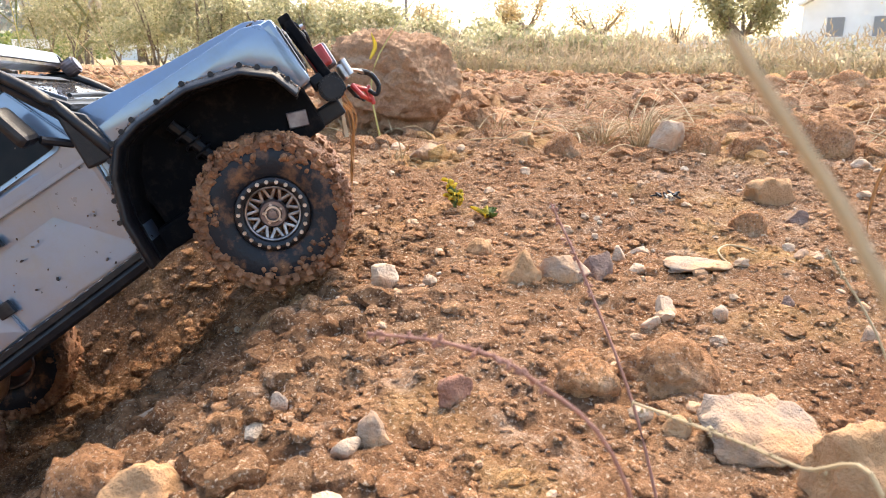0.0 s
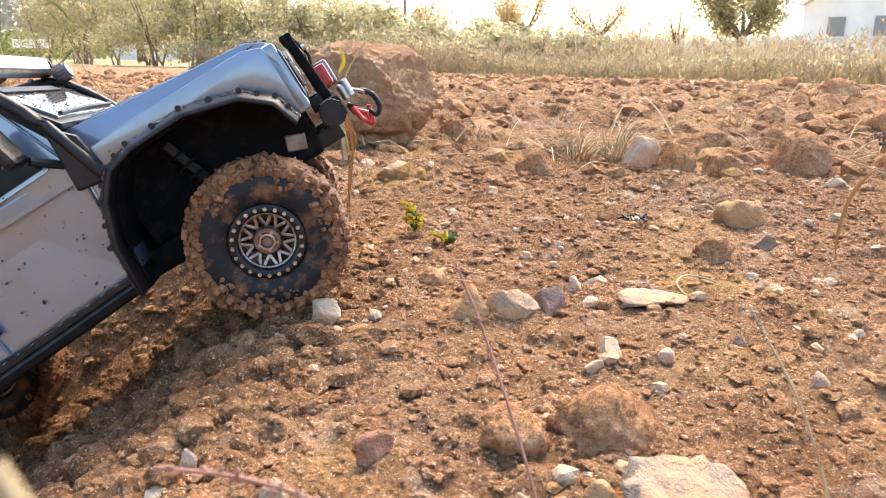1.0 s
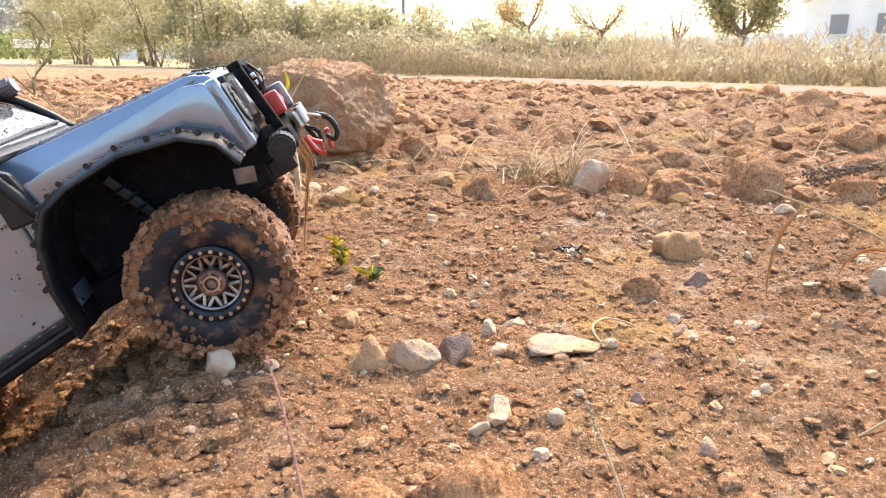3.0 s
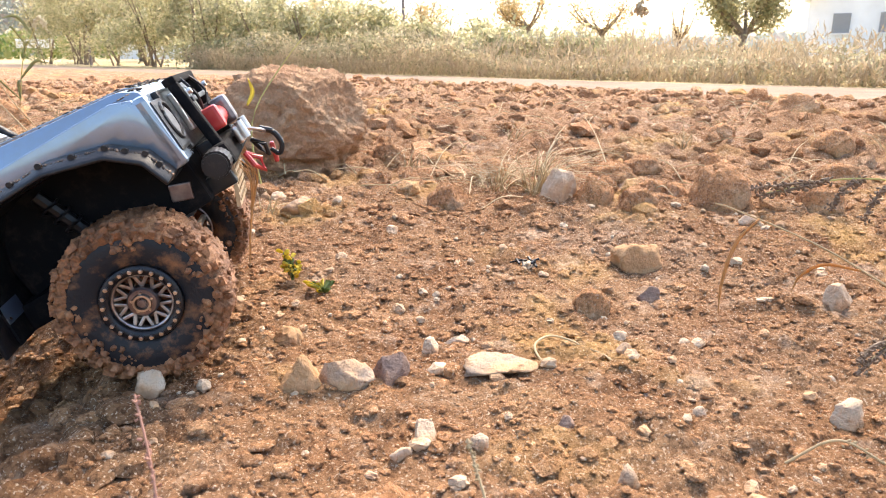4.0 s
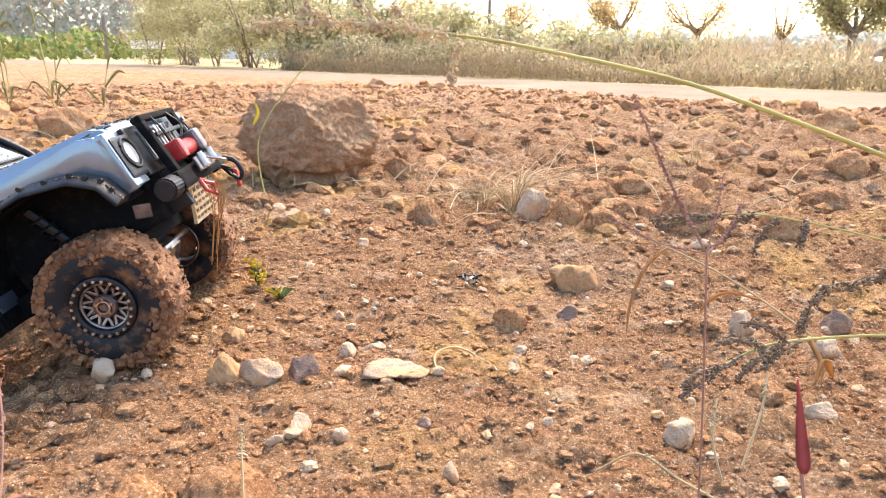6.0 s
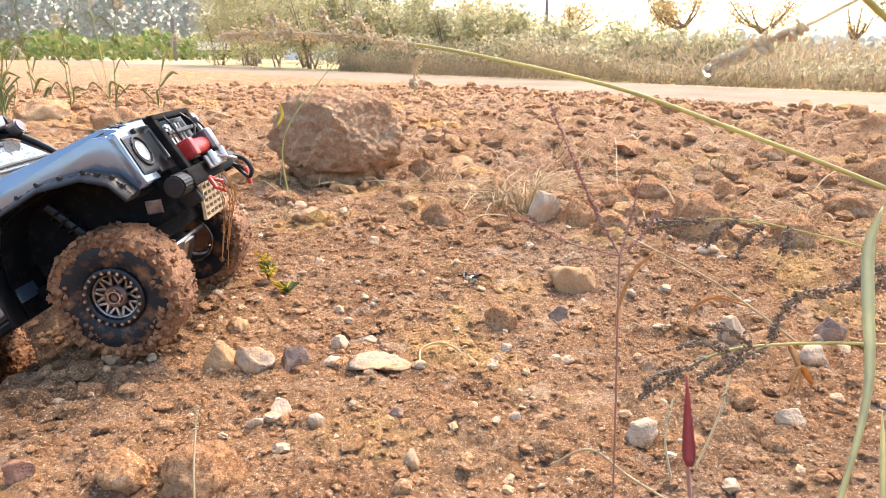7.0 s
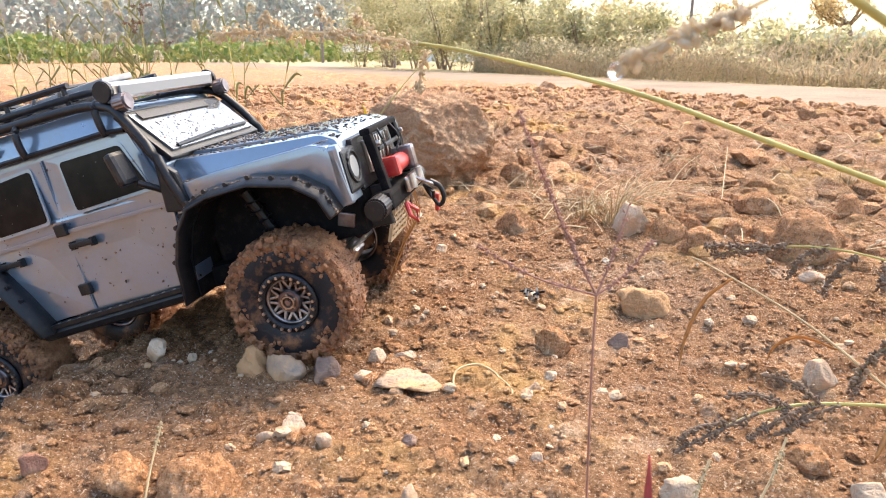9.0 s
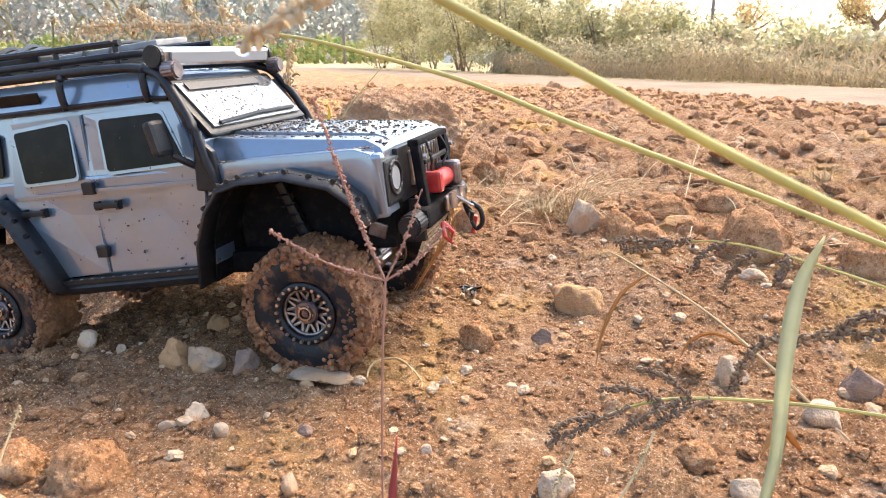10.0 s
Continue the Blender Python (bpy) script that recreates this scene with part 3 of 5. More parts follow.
def rounded(poly, r, n=4):
    """Rounds the corners of a flat outline."""
    out = []
    m = len(poly)
    for i in range(m):
        p, a, b = Vector(poly[i]), Vector(poly[i - 1]), Vector(poly[(i + 1) % m])
        u, v = (a - p).normalized() * r, (b - p).normalized() * r
        for j in range(n + 1):
            t = j / n
            q = (1 - t) ** 2 * (p + u) + 2 * t * (1 - t) * p + t * t * (p + v)
            out.append((q.x, q.y))
    return out


def side_y(z):
    """The body's half width at a height: upright doors, then leaning windows."""
    return 0.0985 if z < 0.108 else 0.0985 - (z - 0.108) * 0.16


def side_panel(poly, sign, out, thick, bm=None, bevel=0.0):
    """A plate that follows the body's side; out: how far it stands proud."""
    bm = bm or bmesh.new()
    a = [bm.verts.new((x, sign * (side_y(z) + out), z)) for x, z in poly]
    b = [bm.verts.new((x, sign * (side_y(z) + out - thick), z)) for x, z in poly]
    n = len(poly)
    fs = [bm.faces.new(a), bm.faces.new(b[::-1])] + [bm.faces.new((a[i], b[i], b[(i + 1) % n], a[(i + 1) % n])) for i in range(n)]
    bmesh.ops.recalc_face_normals(bm, faces=fs)
    if bevel:
        bmesh.ops.bevel(bm, geom=[e for e in fs[0].edges], offset=bevel, segments=2, affect="EDGES", clamp_overlap=True)
    return bm


def build_body():
    # tub and cabin
    tub = prism([(-0.224, 0.055), (-0.14, 0.1), (-0.10, 0.02), (0.07, 0.024), (0.084, 0.11), (0.078, 0.116), (-0.226, 0.112)], -0.0965, 0.0965, 0.003)
    body = part("body", tub, PAINT, car)
    part("cabin", prism([(-0.224, 0.105), (0.083, 0.105), (0.079, 0.142), (0.050, 0.178), (-0.222, 0.176)], -0.096, 0.096, 0.003, 0.12), PAINT, car)
    bm = prism(rounded([(-0.224, 0.174), (0.052, 0.176), (0.042, 0.194), (0.02, 0.199), (-0.222, 0.198)], 0.005), -0.087, 0.087, 0.006, 0.1)
    part("roof", bm, PAINT, car, smooth_shade=True)
    for s in (-1, 1):
        part("gutter", tube([(-0.224, s * 0.0895, 0.173), (0.03, s * 0.0895, 0.176), (0.052, s * 0.089, 0.174)], 0.0024, 6), BLACK, car)
        # doors, each with its glass, handle and hinges
        front = [(-0.036, 0.026), (0.070, 0.030), (0.079, 0.100), (0.076, 0.118), (0.056, 0.170), (-0.038, 0.168)]
        rear = [(-0.094, 0.020), (-0.0385, 0.025), (-0.0405, 0.168), (-0.120, 0.166), (-0.128, 0.095), (-0.112, 0.070)]
        for poly, glass, hx in ((front, [(-0.016, 0.117), (0.063, 0.121), (0.043, 0.163), (-0.021, 0.162)], -0.022), (rear, [(-0.108, 0.111), (-0.051, 0.114), (-0.055, 0.162), (-0.116, 0.157)], -0.105)):
            door = part("door", side_panel(poly, s, 0.0016, 0.004, bevel=0.001), PAINT, car)
            part("window_frame", side_panel(rounded([((x - hx) * 1.0 + hx, z) for x, z in [(glass[0][0] - 0.003, glass[0][1] - 0.003), (glass[1][0] + 0.003, glass[1][1] - 0.003), (glass[2][0] + 0.002, glass[2][1] + 0.003), (glass[3][0] - 0.003, glass[3][1] + 0.003)]], 0.005), s, 0.0021, 0.002), PAINT, door)
            part("window_pane", side_panel(rounded(glass, 0.004), s, 0.0028, 0.002), GLASS, door)
            part("door_crease", side_panel([(poly[0][0] + 0.002, 0.0995), (max(p[0] for p in poly) - 0.004, 0.1015), (max(p[0] for p in poly) - 0.004, 0.1055), (poly[0][0] + 0.002, 0.1035)] if hx > -0.05 else [(-0.126, 0.0955), (-0.042, 0.0995), (-0.042, 0.1035), (-0.126, 0.0995)], s, 0.0034, 0.003, bevel=0.0006), PAINT, door)
            hz = 0.088 if hx > -0.05 else 0.084
            bm = box(0.026, 0.004, 0.005, (hx, s * 0.1035, hz), bevel=0.001)
            box(0.004, 0.005, 0.008, (hx - 0.011, s * 0.1015, hz), bm=bm)
            box(0.004, 0.005, 0.008, (hx + 0.011, s * 0.1015, hz), bm=bm)
            part("door_handle", bm, BLACK, door)
        for z in (0.104, 0.046):
            part("door_hinge", box(0.012, 0.005, 0.011, (-0.038, s * 0.1025, z), bevel=0.0012), BLACK, car)
        # rear side window and roof window
        part("rear_quarter_window", side_panel(rounded([(-0.205, 0.118), (-0.135, 0.118), (-0.135, 0.158), (-0.205, 0.156)], 0.006), s, 0.0008, 0.002), GLASS, car)
        bm = box(0.07, 0.002, 0.010, (-0.12, s * 0.0855, 0.186), pose(0, 0, 0, s * -8, 0, 0), 0.0009)
        part("roof_window", bm, GLASS, car)
        # rock slider with studs
        bm = tube([(-0.100, s * 0.102, 0.010), (0.070, s * 0.102, 0.021)], 0.0065, 8)
        box(0.165, 0.012, 0.004, (-0.015, s * 0.103, 0.022), pose(0, 0, 0, 0, -3.6, 0), bm=bm)
        slider = part("rock_slider", bm, BLACK, car)
        for i in range(14):
            x = -0.09 + i * 0.012
            part("stud", disc(0.0016, 0.002, (x, s * 0.1065, 0.0235 + 0.064 * (x + 0.015)), "z", 6), METAL, slider)
    # front wings with wheel arches, slam panel and bonnet
    for s in (-1, 1):
        poly = [(0.074, 0.030), (0.083, 0.116), (0.12, 0.119), (0.218, 0.1205), (0.231, 0.116), (0.237, 0.102), (0.240, 0.066), (0.230, 0.064), (0.222, 0.081), (0.203, 0.095), (0.163, 0.105), (0.121, 0.103), (0.100, 0.097), (0.084, 0.079), (0.078, 0.053), (0.076, 0.030)]
        bm = prism(poly, s * 0.1000, s * 0.070, 0.0042)
        part("wing", bm, PAINT, car, smooth_shade=True)
        for arch, nm in ((FRONT_ARCH, "front"), (REAR_ARCH, "rear")):
            bm = bmesh.new()
            pts = [Vector((x, z)) for x, z in arch]
            rows = []
            ctr = Vector((FRONT if nm == "front" else REAR, 0.02))
            for p in pts:
                d = (p - ctr).normalized()
                o, i_ = p + d * 0.0015, p - d * 0.006
                rows.append([bm.verts.new(v) for v in ((o.x + d.x * 0.0005, s * 0.097, o.y + d.y * 0.0005), (o.x, s * 0.111, o.y), (p.x - d.x * 0.003, s * 0.1215, p.y - d.y * 0.003), (i_.x, s * 0.122, i_.y), (i_.x, s * 0.097, i_.y))])
            for a, b in zip(rows, rows[1:]):
                for j in range(5):
                    bm.faces.new((a[j], a[(j + 1) % 5], b[(j + 1) % 5], b[j]))
            bm.faces.new(rows[0])
            bm.faces.new(rows[-1][::-1])
            bmesh.ops.recalc_face_normals(bm, faces=bm.faces)
            bmesh.ops.bevel(bm, geom=list(bm.edges), offset=0.0008, segments=1, affect="EDGES", clamp_overlap=True)
            liner = bmesh.new()
            rows = []
            for p in pts:
                d = (p - ctr).normalized()
                a_, b_ = p - d * 0.0045, p - d * 0.0075
                rows.append([liner.verts.new(v) for v in ((a_.x, s * 0.100, a_.y), (a_.x, s * 0.040, a_.y), (b_.x, s * 0.040, b_.y), (b_.x, s * 0.100, b_.y))])
            for a, b in zip(rows, rows[1:]):
                for j in range(4):
                    liner.faces.new((a[j], a[(j + 1) % 4], b[(j + 1) % 4], b[j]))
            liner.faces.new(rows[0])
            liner.faces.new(rows[-1][::-1])
            bmesh.ops.recalc_face_normals(liner, faces=liner.faces)
            part("wheel_arch_liner", liner, MATTE, car)
            flare = part("wheel_arch_flare", bm, BLACK, car, "glossy black plastic flare with bolts", smooth_shade=True)
            for i in range(1, len(pts) - 1):
                for f in (0.0, 0.5):
                    q = pts[i].lerp(pts[i + 1], f)
                    d = (q - ctr).normalized()
                    part("flare_bolt", disc(0.0021, 0.004, (q.x + d.x * 0.001, s * 0.1135, q.y + d.y * 0.001), "y", 8), BLACK, flare)
    bonnet = prism(rounded([(0.078, 0.108), (0.236, 0.106), (0.2365, 0.118), (0.222, 0.1255), (0.15, 0.131), (0.08, 0.137)], 0.004), -0.089, 0.089, 0.0065, 0.14)
    part("bonnet", bonnet, PAINT, car, smooth_shade=True)
    part("bonnet_rise", prism(rounded([(0.084, 0.128), (0.232, 0.112), (0.232, 0.122), (0.22, 0.1275), (0.086, 0.1395)], 0.003), -0.052, 0.052, 0.003), PAINT, car)
    part("inner_wing", box(0.15, 0.12, 0.075, (0.155, 0, 0.066), bevel=0.004), MATTE, car)
    part("floor_pan", box(0.40, 0.150, 0.020, (-0.01, 0, 0.024), bevel=0.003), MATTE, car)
    part("rear_panel", box(0.008, 0.190, 0.12, (-0.226, 0, 0.115), bevel=0.003), PAINT, car)
    # windscreen
    turn = pose(0, 0, 0, 0, -38.5, 0)
    part("windscreen_frame", box(0.006, 0.176, 0.062, (0.0655, 0, 0.163), turn, 0.002), BLACK, car)
    part("windscreen", box(0.003, 0.158, 0.050, (0.0688, 0, 0.1655), turn, 0.001), SCREEN, car, "windscreen speckled with mud")
    part("sun_strip", box(0.001, 0.118, 0.008, (0.0592, -0.012, 0.1820), turn), BLACK, car)
    part("wiper", tube([(0.085, -0.07, 0.149), (0.083, 0.0, 0.152), (0.083, 0.07, 0.152)], 0.0018, 6), BLACK, car)
    # nose
    part("grille_panel", box(0.006, 0.128, 0.046, (0.238, 0, 0.092), bevel=0.002), BLACK, car)
    for i in range(9):
        part("grille_slat", box(0.004, 0.0045, 0.030, (0.2425, -0.036 + i * 0.009, 0.094), bevel=0.0008), METAL, car)
    for s in (-1, 1):
        lampbox = part("headlight", box(0.008, 0.036, 0.038, (0.2375, s * 0.0795, 0.091), bevel=0.003), BLACK, car)
        part("lens", disc(0.0115, 0.006, (0.2395, s * 0.0775, 0.093), "x", 24, bevel=0.002), LENS, lampbox, "clear round lens", smooth_shade=False)
        part("surround", tube([(0.242, s * 0.0775 + 0.0135 * math.cos(a), 0.093 + 0.0135 * math.sin(a)) for a in (i * math.pi / 10 for i in range(21))], 0.0014, 6), BLACK, lampbox)
        part("corner_panel", box(0.012, 0.012, 0.052, (0.234, s * 0.094, 0.090), bevel=0.004), PAINT, car)
    # winch bumper, hoop and red winch
    bumper = part("winch_bumper", box(0.020, 0.124, 0.018, (0.251, 0, 0.053), bevel=0.004), MATTE, car)
    for s in (-1, 1):
        part("bumper_end", disc(0.0105, 0.026, (0.250, s * 0.070, 0.052), "y", 20, bevel=0.002), BLACK, bumper)
        part("shackle", tube([(0.266, s * 0.040, 0.045), (0.274, s * 0.037, 0.036), (0.272, s * 0.040, 0.027), (0.268, s * 0.044, 0.034), (0.266, s * 0.040, 0.045)], 0.0022, 8), RED if s < 0 else BLACK, bumper, "red tow shackle" if s < 0 else "")
        part("bull_bar_upright", box(0.008, 0.010, 0.056, (0.2515, s * 0.042, 0.086), pose(0, 0, 0, 0, -4, 0), 0.002), MATTE, car, "flat black bull bar upright")
        part("bull_bar_foot", box(0.016, 0.008, 0.012, (0.246, s * 0.042, 0.062), bevel=0.002), BLACK, car)
        part("bar_bolt", disc(0.0022, 0.003, (0.2575, s * 0.042, 0.104), "x", 8), METAL, car)
        part("lamp_wire", tube(curve_points([(0.252, s * 0.02, 0.118), (0.258, s * 0.026, 0.10), (0.255, s * 0.016, 0.085), (0.262, s * 0.02, 0.07)], 5), 0.0012, 5), BLACK, car)
    part("bull_bar_top", box(0.010, 0.094, 0.006, (0.249, 0, 0.1160), bevel=0.002), MATTE, car)
    part("bull_bar_brace", box(0.004, 0.074, 0.004, (0.254, 0, 0.098), bevel=0.001), BLACK, car)
    winch = part("winch", disc(0.0085, 0.044, (0.256, 0.0, 0.077), "y", 20, bevel=0.002), RED, car, "bright red winch drum housing", smooth_shade=False)
    part("gear_case", box(0.017, 0.011, 0.019, (0.256, -0.020, 0.078), bevel=0.003), RED, winch)
    part("motor_case", box(0.022, 0.014, 0.024, (0.258, 0.026, 0.078), bevel=0.004), GUN, winch)
    part("fairlead", box(0.005, 0.046, 0.014, (0.2665, 0, 0.058), bevel=0.002), METAL, winch)
    for s in (-1, 1):
        part("roller", disc(0.0035, 0.014, (0.271, s * 0.016, 0.060), "z", 12), METAL, winch)
    part("cable", tube(curve_points([(0.27, 0.0, 0.060), (0.280, 0.004, 0.052), (0.283, 0.010, 0.048)], 4), 0.0015, 6), METAL, winch)
    part("cable_hook", tube(curve_points([(0.280, 0.010, 0.052), (0.288, 0.012, 0.044), (0.289, 0.012, 0.032), (0.283, 0.012, 0.026), (0.279, 0.012, 0.033)], 5), 0.0027, 8, taper=0.7), BLACK, winch)
    part("hook_strap", box(0.004, 0.006, 0.018, (0.279, 0.022, 0.028), pose(0, 0, 0, 0, 15, 0), 0.0015), RED, winch, "hanging red strap")
    # skid plate with holes
    skid = part("skid_plate", box(0.003, 0.066, 0.006, (0.2525, -0.0072, 0.0445), pose(0, 0, 0, 0, 24, 0), 0.001), TAN, car, "perforated tan skid plate")
    for i in range(6):
        part("upright_bar", box(0.003, 0.0026, 0.034, (0.246, -0.036 + i * 0.0115, 0.028), pose(0, 0, 0, 0, 24, 0)), TAN, skid)
    for i in range(1, 6):
        part("cross_bar", box(0.0034, 0.060, 0.0026, (0.253 - i * 0.0027, -0.0072, 0.043 - i * 0.006), pose(0, 0, 0, 0, 24, 0)), TAN, skid)
    # frame rails, axles, links and springs
    for s in (-1, 1):
        part("frame_rail", box(0.46, 0.010, 0.014, (0.02, s * 0.038, 0.036), bevel=0.002), BLACK, car)
        part("bracket", box(0.016, 0.004, 0.013, (0.214, s * 0.060, 0.046), pose(0, 0, 0, 0, 20, 0), 0.001), GUN, car)
        for x in (FRONT, REAR):
            body_end = (x - 0.030 if x > 0 else x + 0.03)
            damper = part("shock_absorber", tube([(x - 0.004, s * 0.056, 0.004), (body_end, s * 0.070, 0.094)], 0.0052, 10), BLACK, car)
            coil = [(x - 0.006 + (body_end - x + 0.006) * (0.2 + 0.7 * u) + 0.0078 * math.cos(u * 44), s * (0.056 + 0.014 * (0.2 + 0.7 * u)) + 0.0078 * math.sin(u * 44), 0.004 + 0.09 * (0.2 + 0.7 * u)) for u in (i / 70 for i in range(71))]
            part("spring", tube(coil, 0.0011, 5), BLACK, damper)
            part("link_rod", tube([(x, s * 0.045, -0.006), (x - math.copysign(0.10, x), s * 0.040, 0.018)], 0.0034, 8), GUN, car)
    for x in (FRONT, REAR):
        axle = part("axle", tube([(x, -0.078, 0), (x, 0.078, 0)], 0.0085, 12), BLACK, car, smooth_shade=True)
        part("differential", box(0.034, 0.034, 0.034, (x + 0.006, 0.018, 0.0), pose(0, 0, 0, 0, 45, 0), 0.008), METAL, axle)
        part("steering_rod", tube([(x + 0.024, -0.066, 0.004), (x + 0.024, 0.066, 0.004)], 0.0028, 8), METAL, axle)
    # mirrors, cage tubes and cowl guards
    for s in (-1, 1):
        mirror = part("mirror", box(0.010, 0.018, 0.030, (0.054, s * 0.1145, 0.143), pose(0, 0, 0, 0, -12, s * 12), 0.004), BLACK, car)
        part("arm", tube([(0.074, s * 0.099, 0.116), (0.062, s * 0.112, 0.128)], 0.003, 8), BLACK, mirror)
        cage = curve_points([(0.094, s * 0.103, 0.094), (0.088, s * 0.104, 0.120), (0.078, s * 0.100, 0.150), (0.058, s * 0.094, 0.184), (0.040, s * 0.088, 0.197), (0.0, s * 0.085, 0.203), (-0.12, s * 0.085, 0.204), (-0.22, s * 0.085, 0.203)], 5)
        part("cage_tube", tube(cage, 0.0042, 10), BLACK, car, smooth_shade=True)
        part("cage_pillar", tube([(0.092, s * 0.098, 0.112), (0.054, s * 0.090, 0.181)], 0.0036, 8), BLACK, car)
        part("cowl_guard", prism([(0.072, 0.096), (0.098, 0.092), (0.094, 0.128), (0.078, 0.144)], s * 0.097, s * 0.1035, 0.002), BLACK, car)
        for x in (0.033, -0.054, -0.16):
            part("cage_clamp", tube(curve_points([(x, s * 0.085, 0.203), (x, s * 0.091, 0.196), (x, s * 0.0915, 0.182), (x, s * 0.089, 0.173)], 4), 0.0032, 8), BLACK, car, smooth_shade=True)
        part("spot_lamp", disc(0.0085, 0.014, (0.060, s * 0.088, 0.196), "x", 16, bevel=0.002), GUN, car)
    # roof rack with strapped board, light bar
    rack = part("roof_rack", tube(curve_points([(0.0, -0.072, 0.214), (0.02, -0.06, 0.214), (0.024, 0.0, 0.214), (0.02, 0.06, 0.214), (0.0, 0.072, 0.214), (-0.19, 0.072, 0.214), (-0.21, 0.0, 0.214), (-0.19, -0.072, 0.214), (0.0, -0.072, 0.214)], 5), 0.0034, 8), BLACK, car, smooth_shade=True)
    for i in range(8):
        part("slat", box(0.006, 0.140, 0.003, (-0.18 + i * 0.026, 0, 0.2115)), BLACK, rack)
    for s in (-1, 1):
        part("rail", tube([(0.0, s * 0.070, 0.225), (-0.20, s * 0.070, 0.226)], 0.003, 8), BLACK, rack)
        for x in (-0.005, -0.07, -0.14, -0.198):
            part("post", tube([(x, s * 0.071, 0.204), (x, s * 0.070, 0.226)], 0.0026, 6), BLACK, rack)
    part("board", box(0.110, 0.052, 0.006, (-0.045, -0.012, 0.2235), pose(0, 0, 0, 4, -2, 3), 0.0015), GUNPLATE, car, "flat grey board strapped to the rack")
    for x in (-0.03, -0.06):
        part("strap", tube(curve_points([(x, -0.050, 0.2145), (x - 0.002, -0.040, 0.2265), (x - 0.006, -0.012, 0.2295), (x - 0.004, 0.016, 0.2285), (x, 0.026, 0.216)], 5), 0.0018, 6), BLACK, car)
    for i in range(4):
        part("bungee_cord", tube(curve_points([(-0.10 - i * 0.016, -0.066, 0.226), (-0.12 - i * 0.012, -0.03, 0.232 + 0.004 * (i % 2)), (-0.13 - i * 0.014, 0.02, 0.229), (-0.11 - i * 0.02, 0.062, 0.226)], 5), 0.0024, 6), BLACK, car)
    part("cargo_box", box(0.07, 0.08, 0.014, (-0.155, 0.0, 0.2205), bevel=0.003), BLACK, car)
    bar = part("light_bar", box(0.016, 0.176, 0.015, (0.047, 0.0, 0.2085), pose(0, 0, 0, 0, 12, 0), 0.003), METAL, car, "long bright metal light bar")
    for s in (-1, 1):
        part("end_cap", disc(0.0095, 0.006, (0.047, s * 0.090, 0.2085), "y", 18, bevel=0.001), BLACK, bar)
    part("reflector", box(0.002, 0.160, 0.009, (0.0562, 0.0, 0.2065), pose(0, 0, 0, 0, 12, 0)), LENS, bar)


k = Mat("grey_board", 0.6)
GUNPLATE = k.colour(k.ramp(k.noise(60, 5), (0.3, (0.20, 0.20, 0.20)), (0.7, (0.32, 0.31, 0.30)))).m
build_body()
rnd = random.Random(41)
for i in range(9):
    a, b = rnd.uniform(-0.012, 0.03), rnd.uniform(0.25, 1.0)
    part("hanging_root", tube(curve_points([(0.258 + rnd.uniform(-0.012, 0.006), a, 0.046), (0.262 - 0.012 * b, a + 0.004, 0.02), (0.258 - 0.05 * b, a + rnd.uniform(-0.006, 0.006), 0.03 - 0.075 * b)], 4), 0.00045, 4), WITHER, car)


def flecks(name, n, place, seed, size=(0.0006, 0.0022)):
    """Splashes of mud: many small flat drops, each lying where place(random) puts it, with its normal."""
    rnd = random.Random(seed)
    bm = bmesh.new()
    for _ in range(n):
        p, nrm = place(rnd)
        q = Vector(nrm).to_track_quat("Z", "Y").to_matrix().to_4x4()
        r = rnd.uniform(0, 1) ** 2.2 * (size[1] - size[0]) + size[0]
        bmesh.ops.create_icosphere(bm, subdivisions=1, radius=1, matrix=Matrix.Translation(p) @ q @ pose(0, 0, 0, 0, 0, rnd.uniform(0, 360)) @ Matrix.Diagonal((r * rnd.uniform(0.7, 1.5), r * rnd.uniform(0.6, 1), r * 0.4, 1)))
    tagged(part(name, bm, FLECK, car, smooth_shade=True), kind="stuff")


def on_bonnet(r):
    x, y = r.uniform(0.085, 0.235), r.uniform(-0.075, 0.075)
    return (x, y, (0.1397 - 0.012 * (x - 0.086) / 0.134 if abs(y) < 0.052 else 0.1372 - 0.0115 * (x - 0.08) / 0.142) - (max(0, x - 0.222) * 0.35)), (0.1, 0, 1)


def on_wing(r):
    x = r.uniform(0.085, 0.23)
    return (x, -r.uniform(0.084, 0.0955), 0.1175 + 0.022 * (x - 0.1)), (0, -0.2, 1)


def on_screen(r):
    u, y = r.uniform(0, 1), r.uniform(-0.076, 0.076)
    return (0.0860 - 0.0315 * u, y, 0.1465 + 0.0395 * u), (0.78, 0, 0.62)


def on_side(r):
    z = r.uniform(0.03, 0.16)
    return (r.uniform(-0.11, 0.075), -(side_y(z) + 0.0024), z), (0, -1, 0)


def on_flare(r):
    i = r.randrange(len(FRONT_ARCH) - 1)
    a, b = Vector(FRONT_ARCH[i]), Vector(FRONT_ARCH[i + 1])
    q = a.lerp(b, r.random())
    return (q.x, -0.1135, q.y + 0.0005), (0, -0.6, 0.8)


for nm, n, f, sd, sz in (("bonnet_mud_flecks", 720, on_bonnet, 1, (0.0005, 0.0026)), ("wing_mud_flecks", 360, on_wing, 2, (0.0006, 0.002)), ("windscreen_mud_flecks", 330, on_screen, 3, (0.0004, 0.0014)),
                         ("door_mud_flecks", 110, on_side, 4, (0.0005, 0.0014)), ("flare_mud_flecks", 260, on_flare, 5, (0.0005, 0.0022))):
    flecks(nm, n, f, sd, sz)


k = Mat("worn_alloy", 0.38, 0.9)
SPOKE = k.colour(k.ramp(k.noise(120, 5), (0.35, (0.16, 0.14, 0.135)), (0.7, (0.46, 0.43, 0.42)))).m


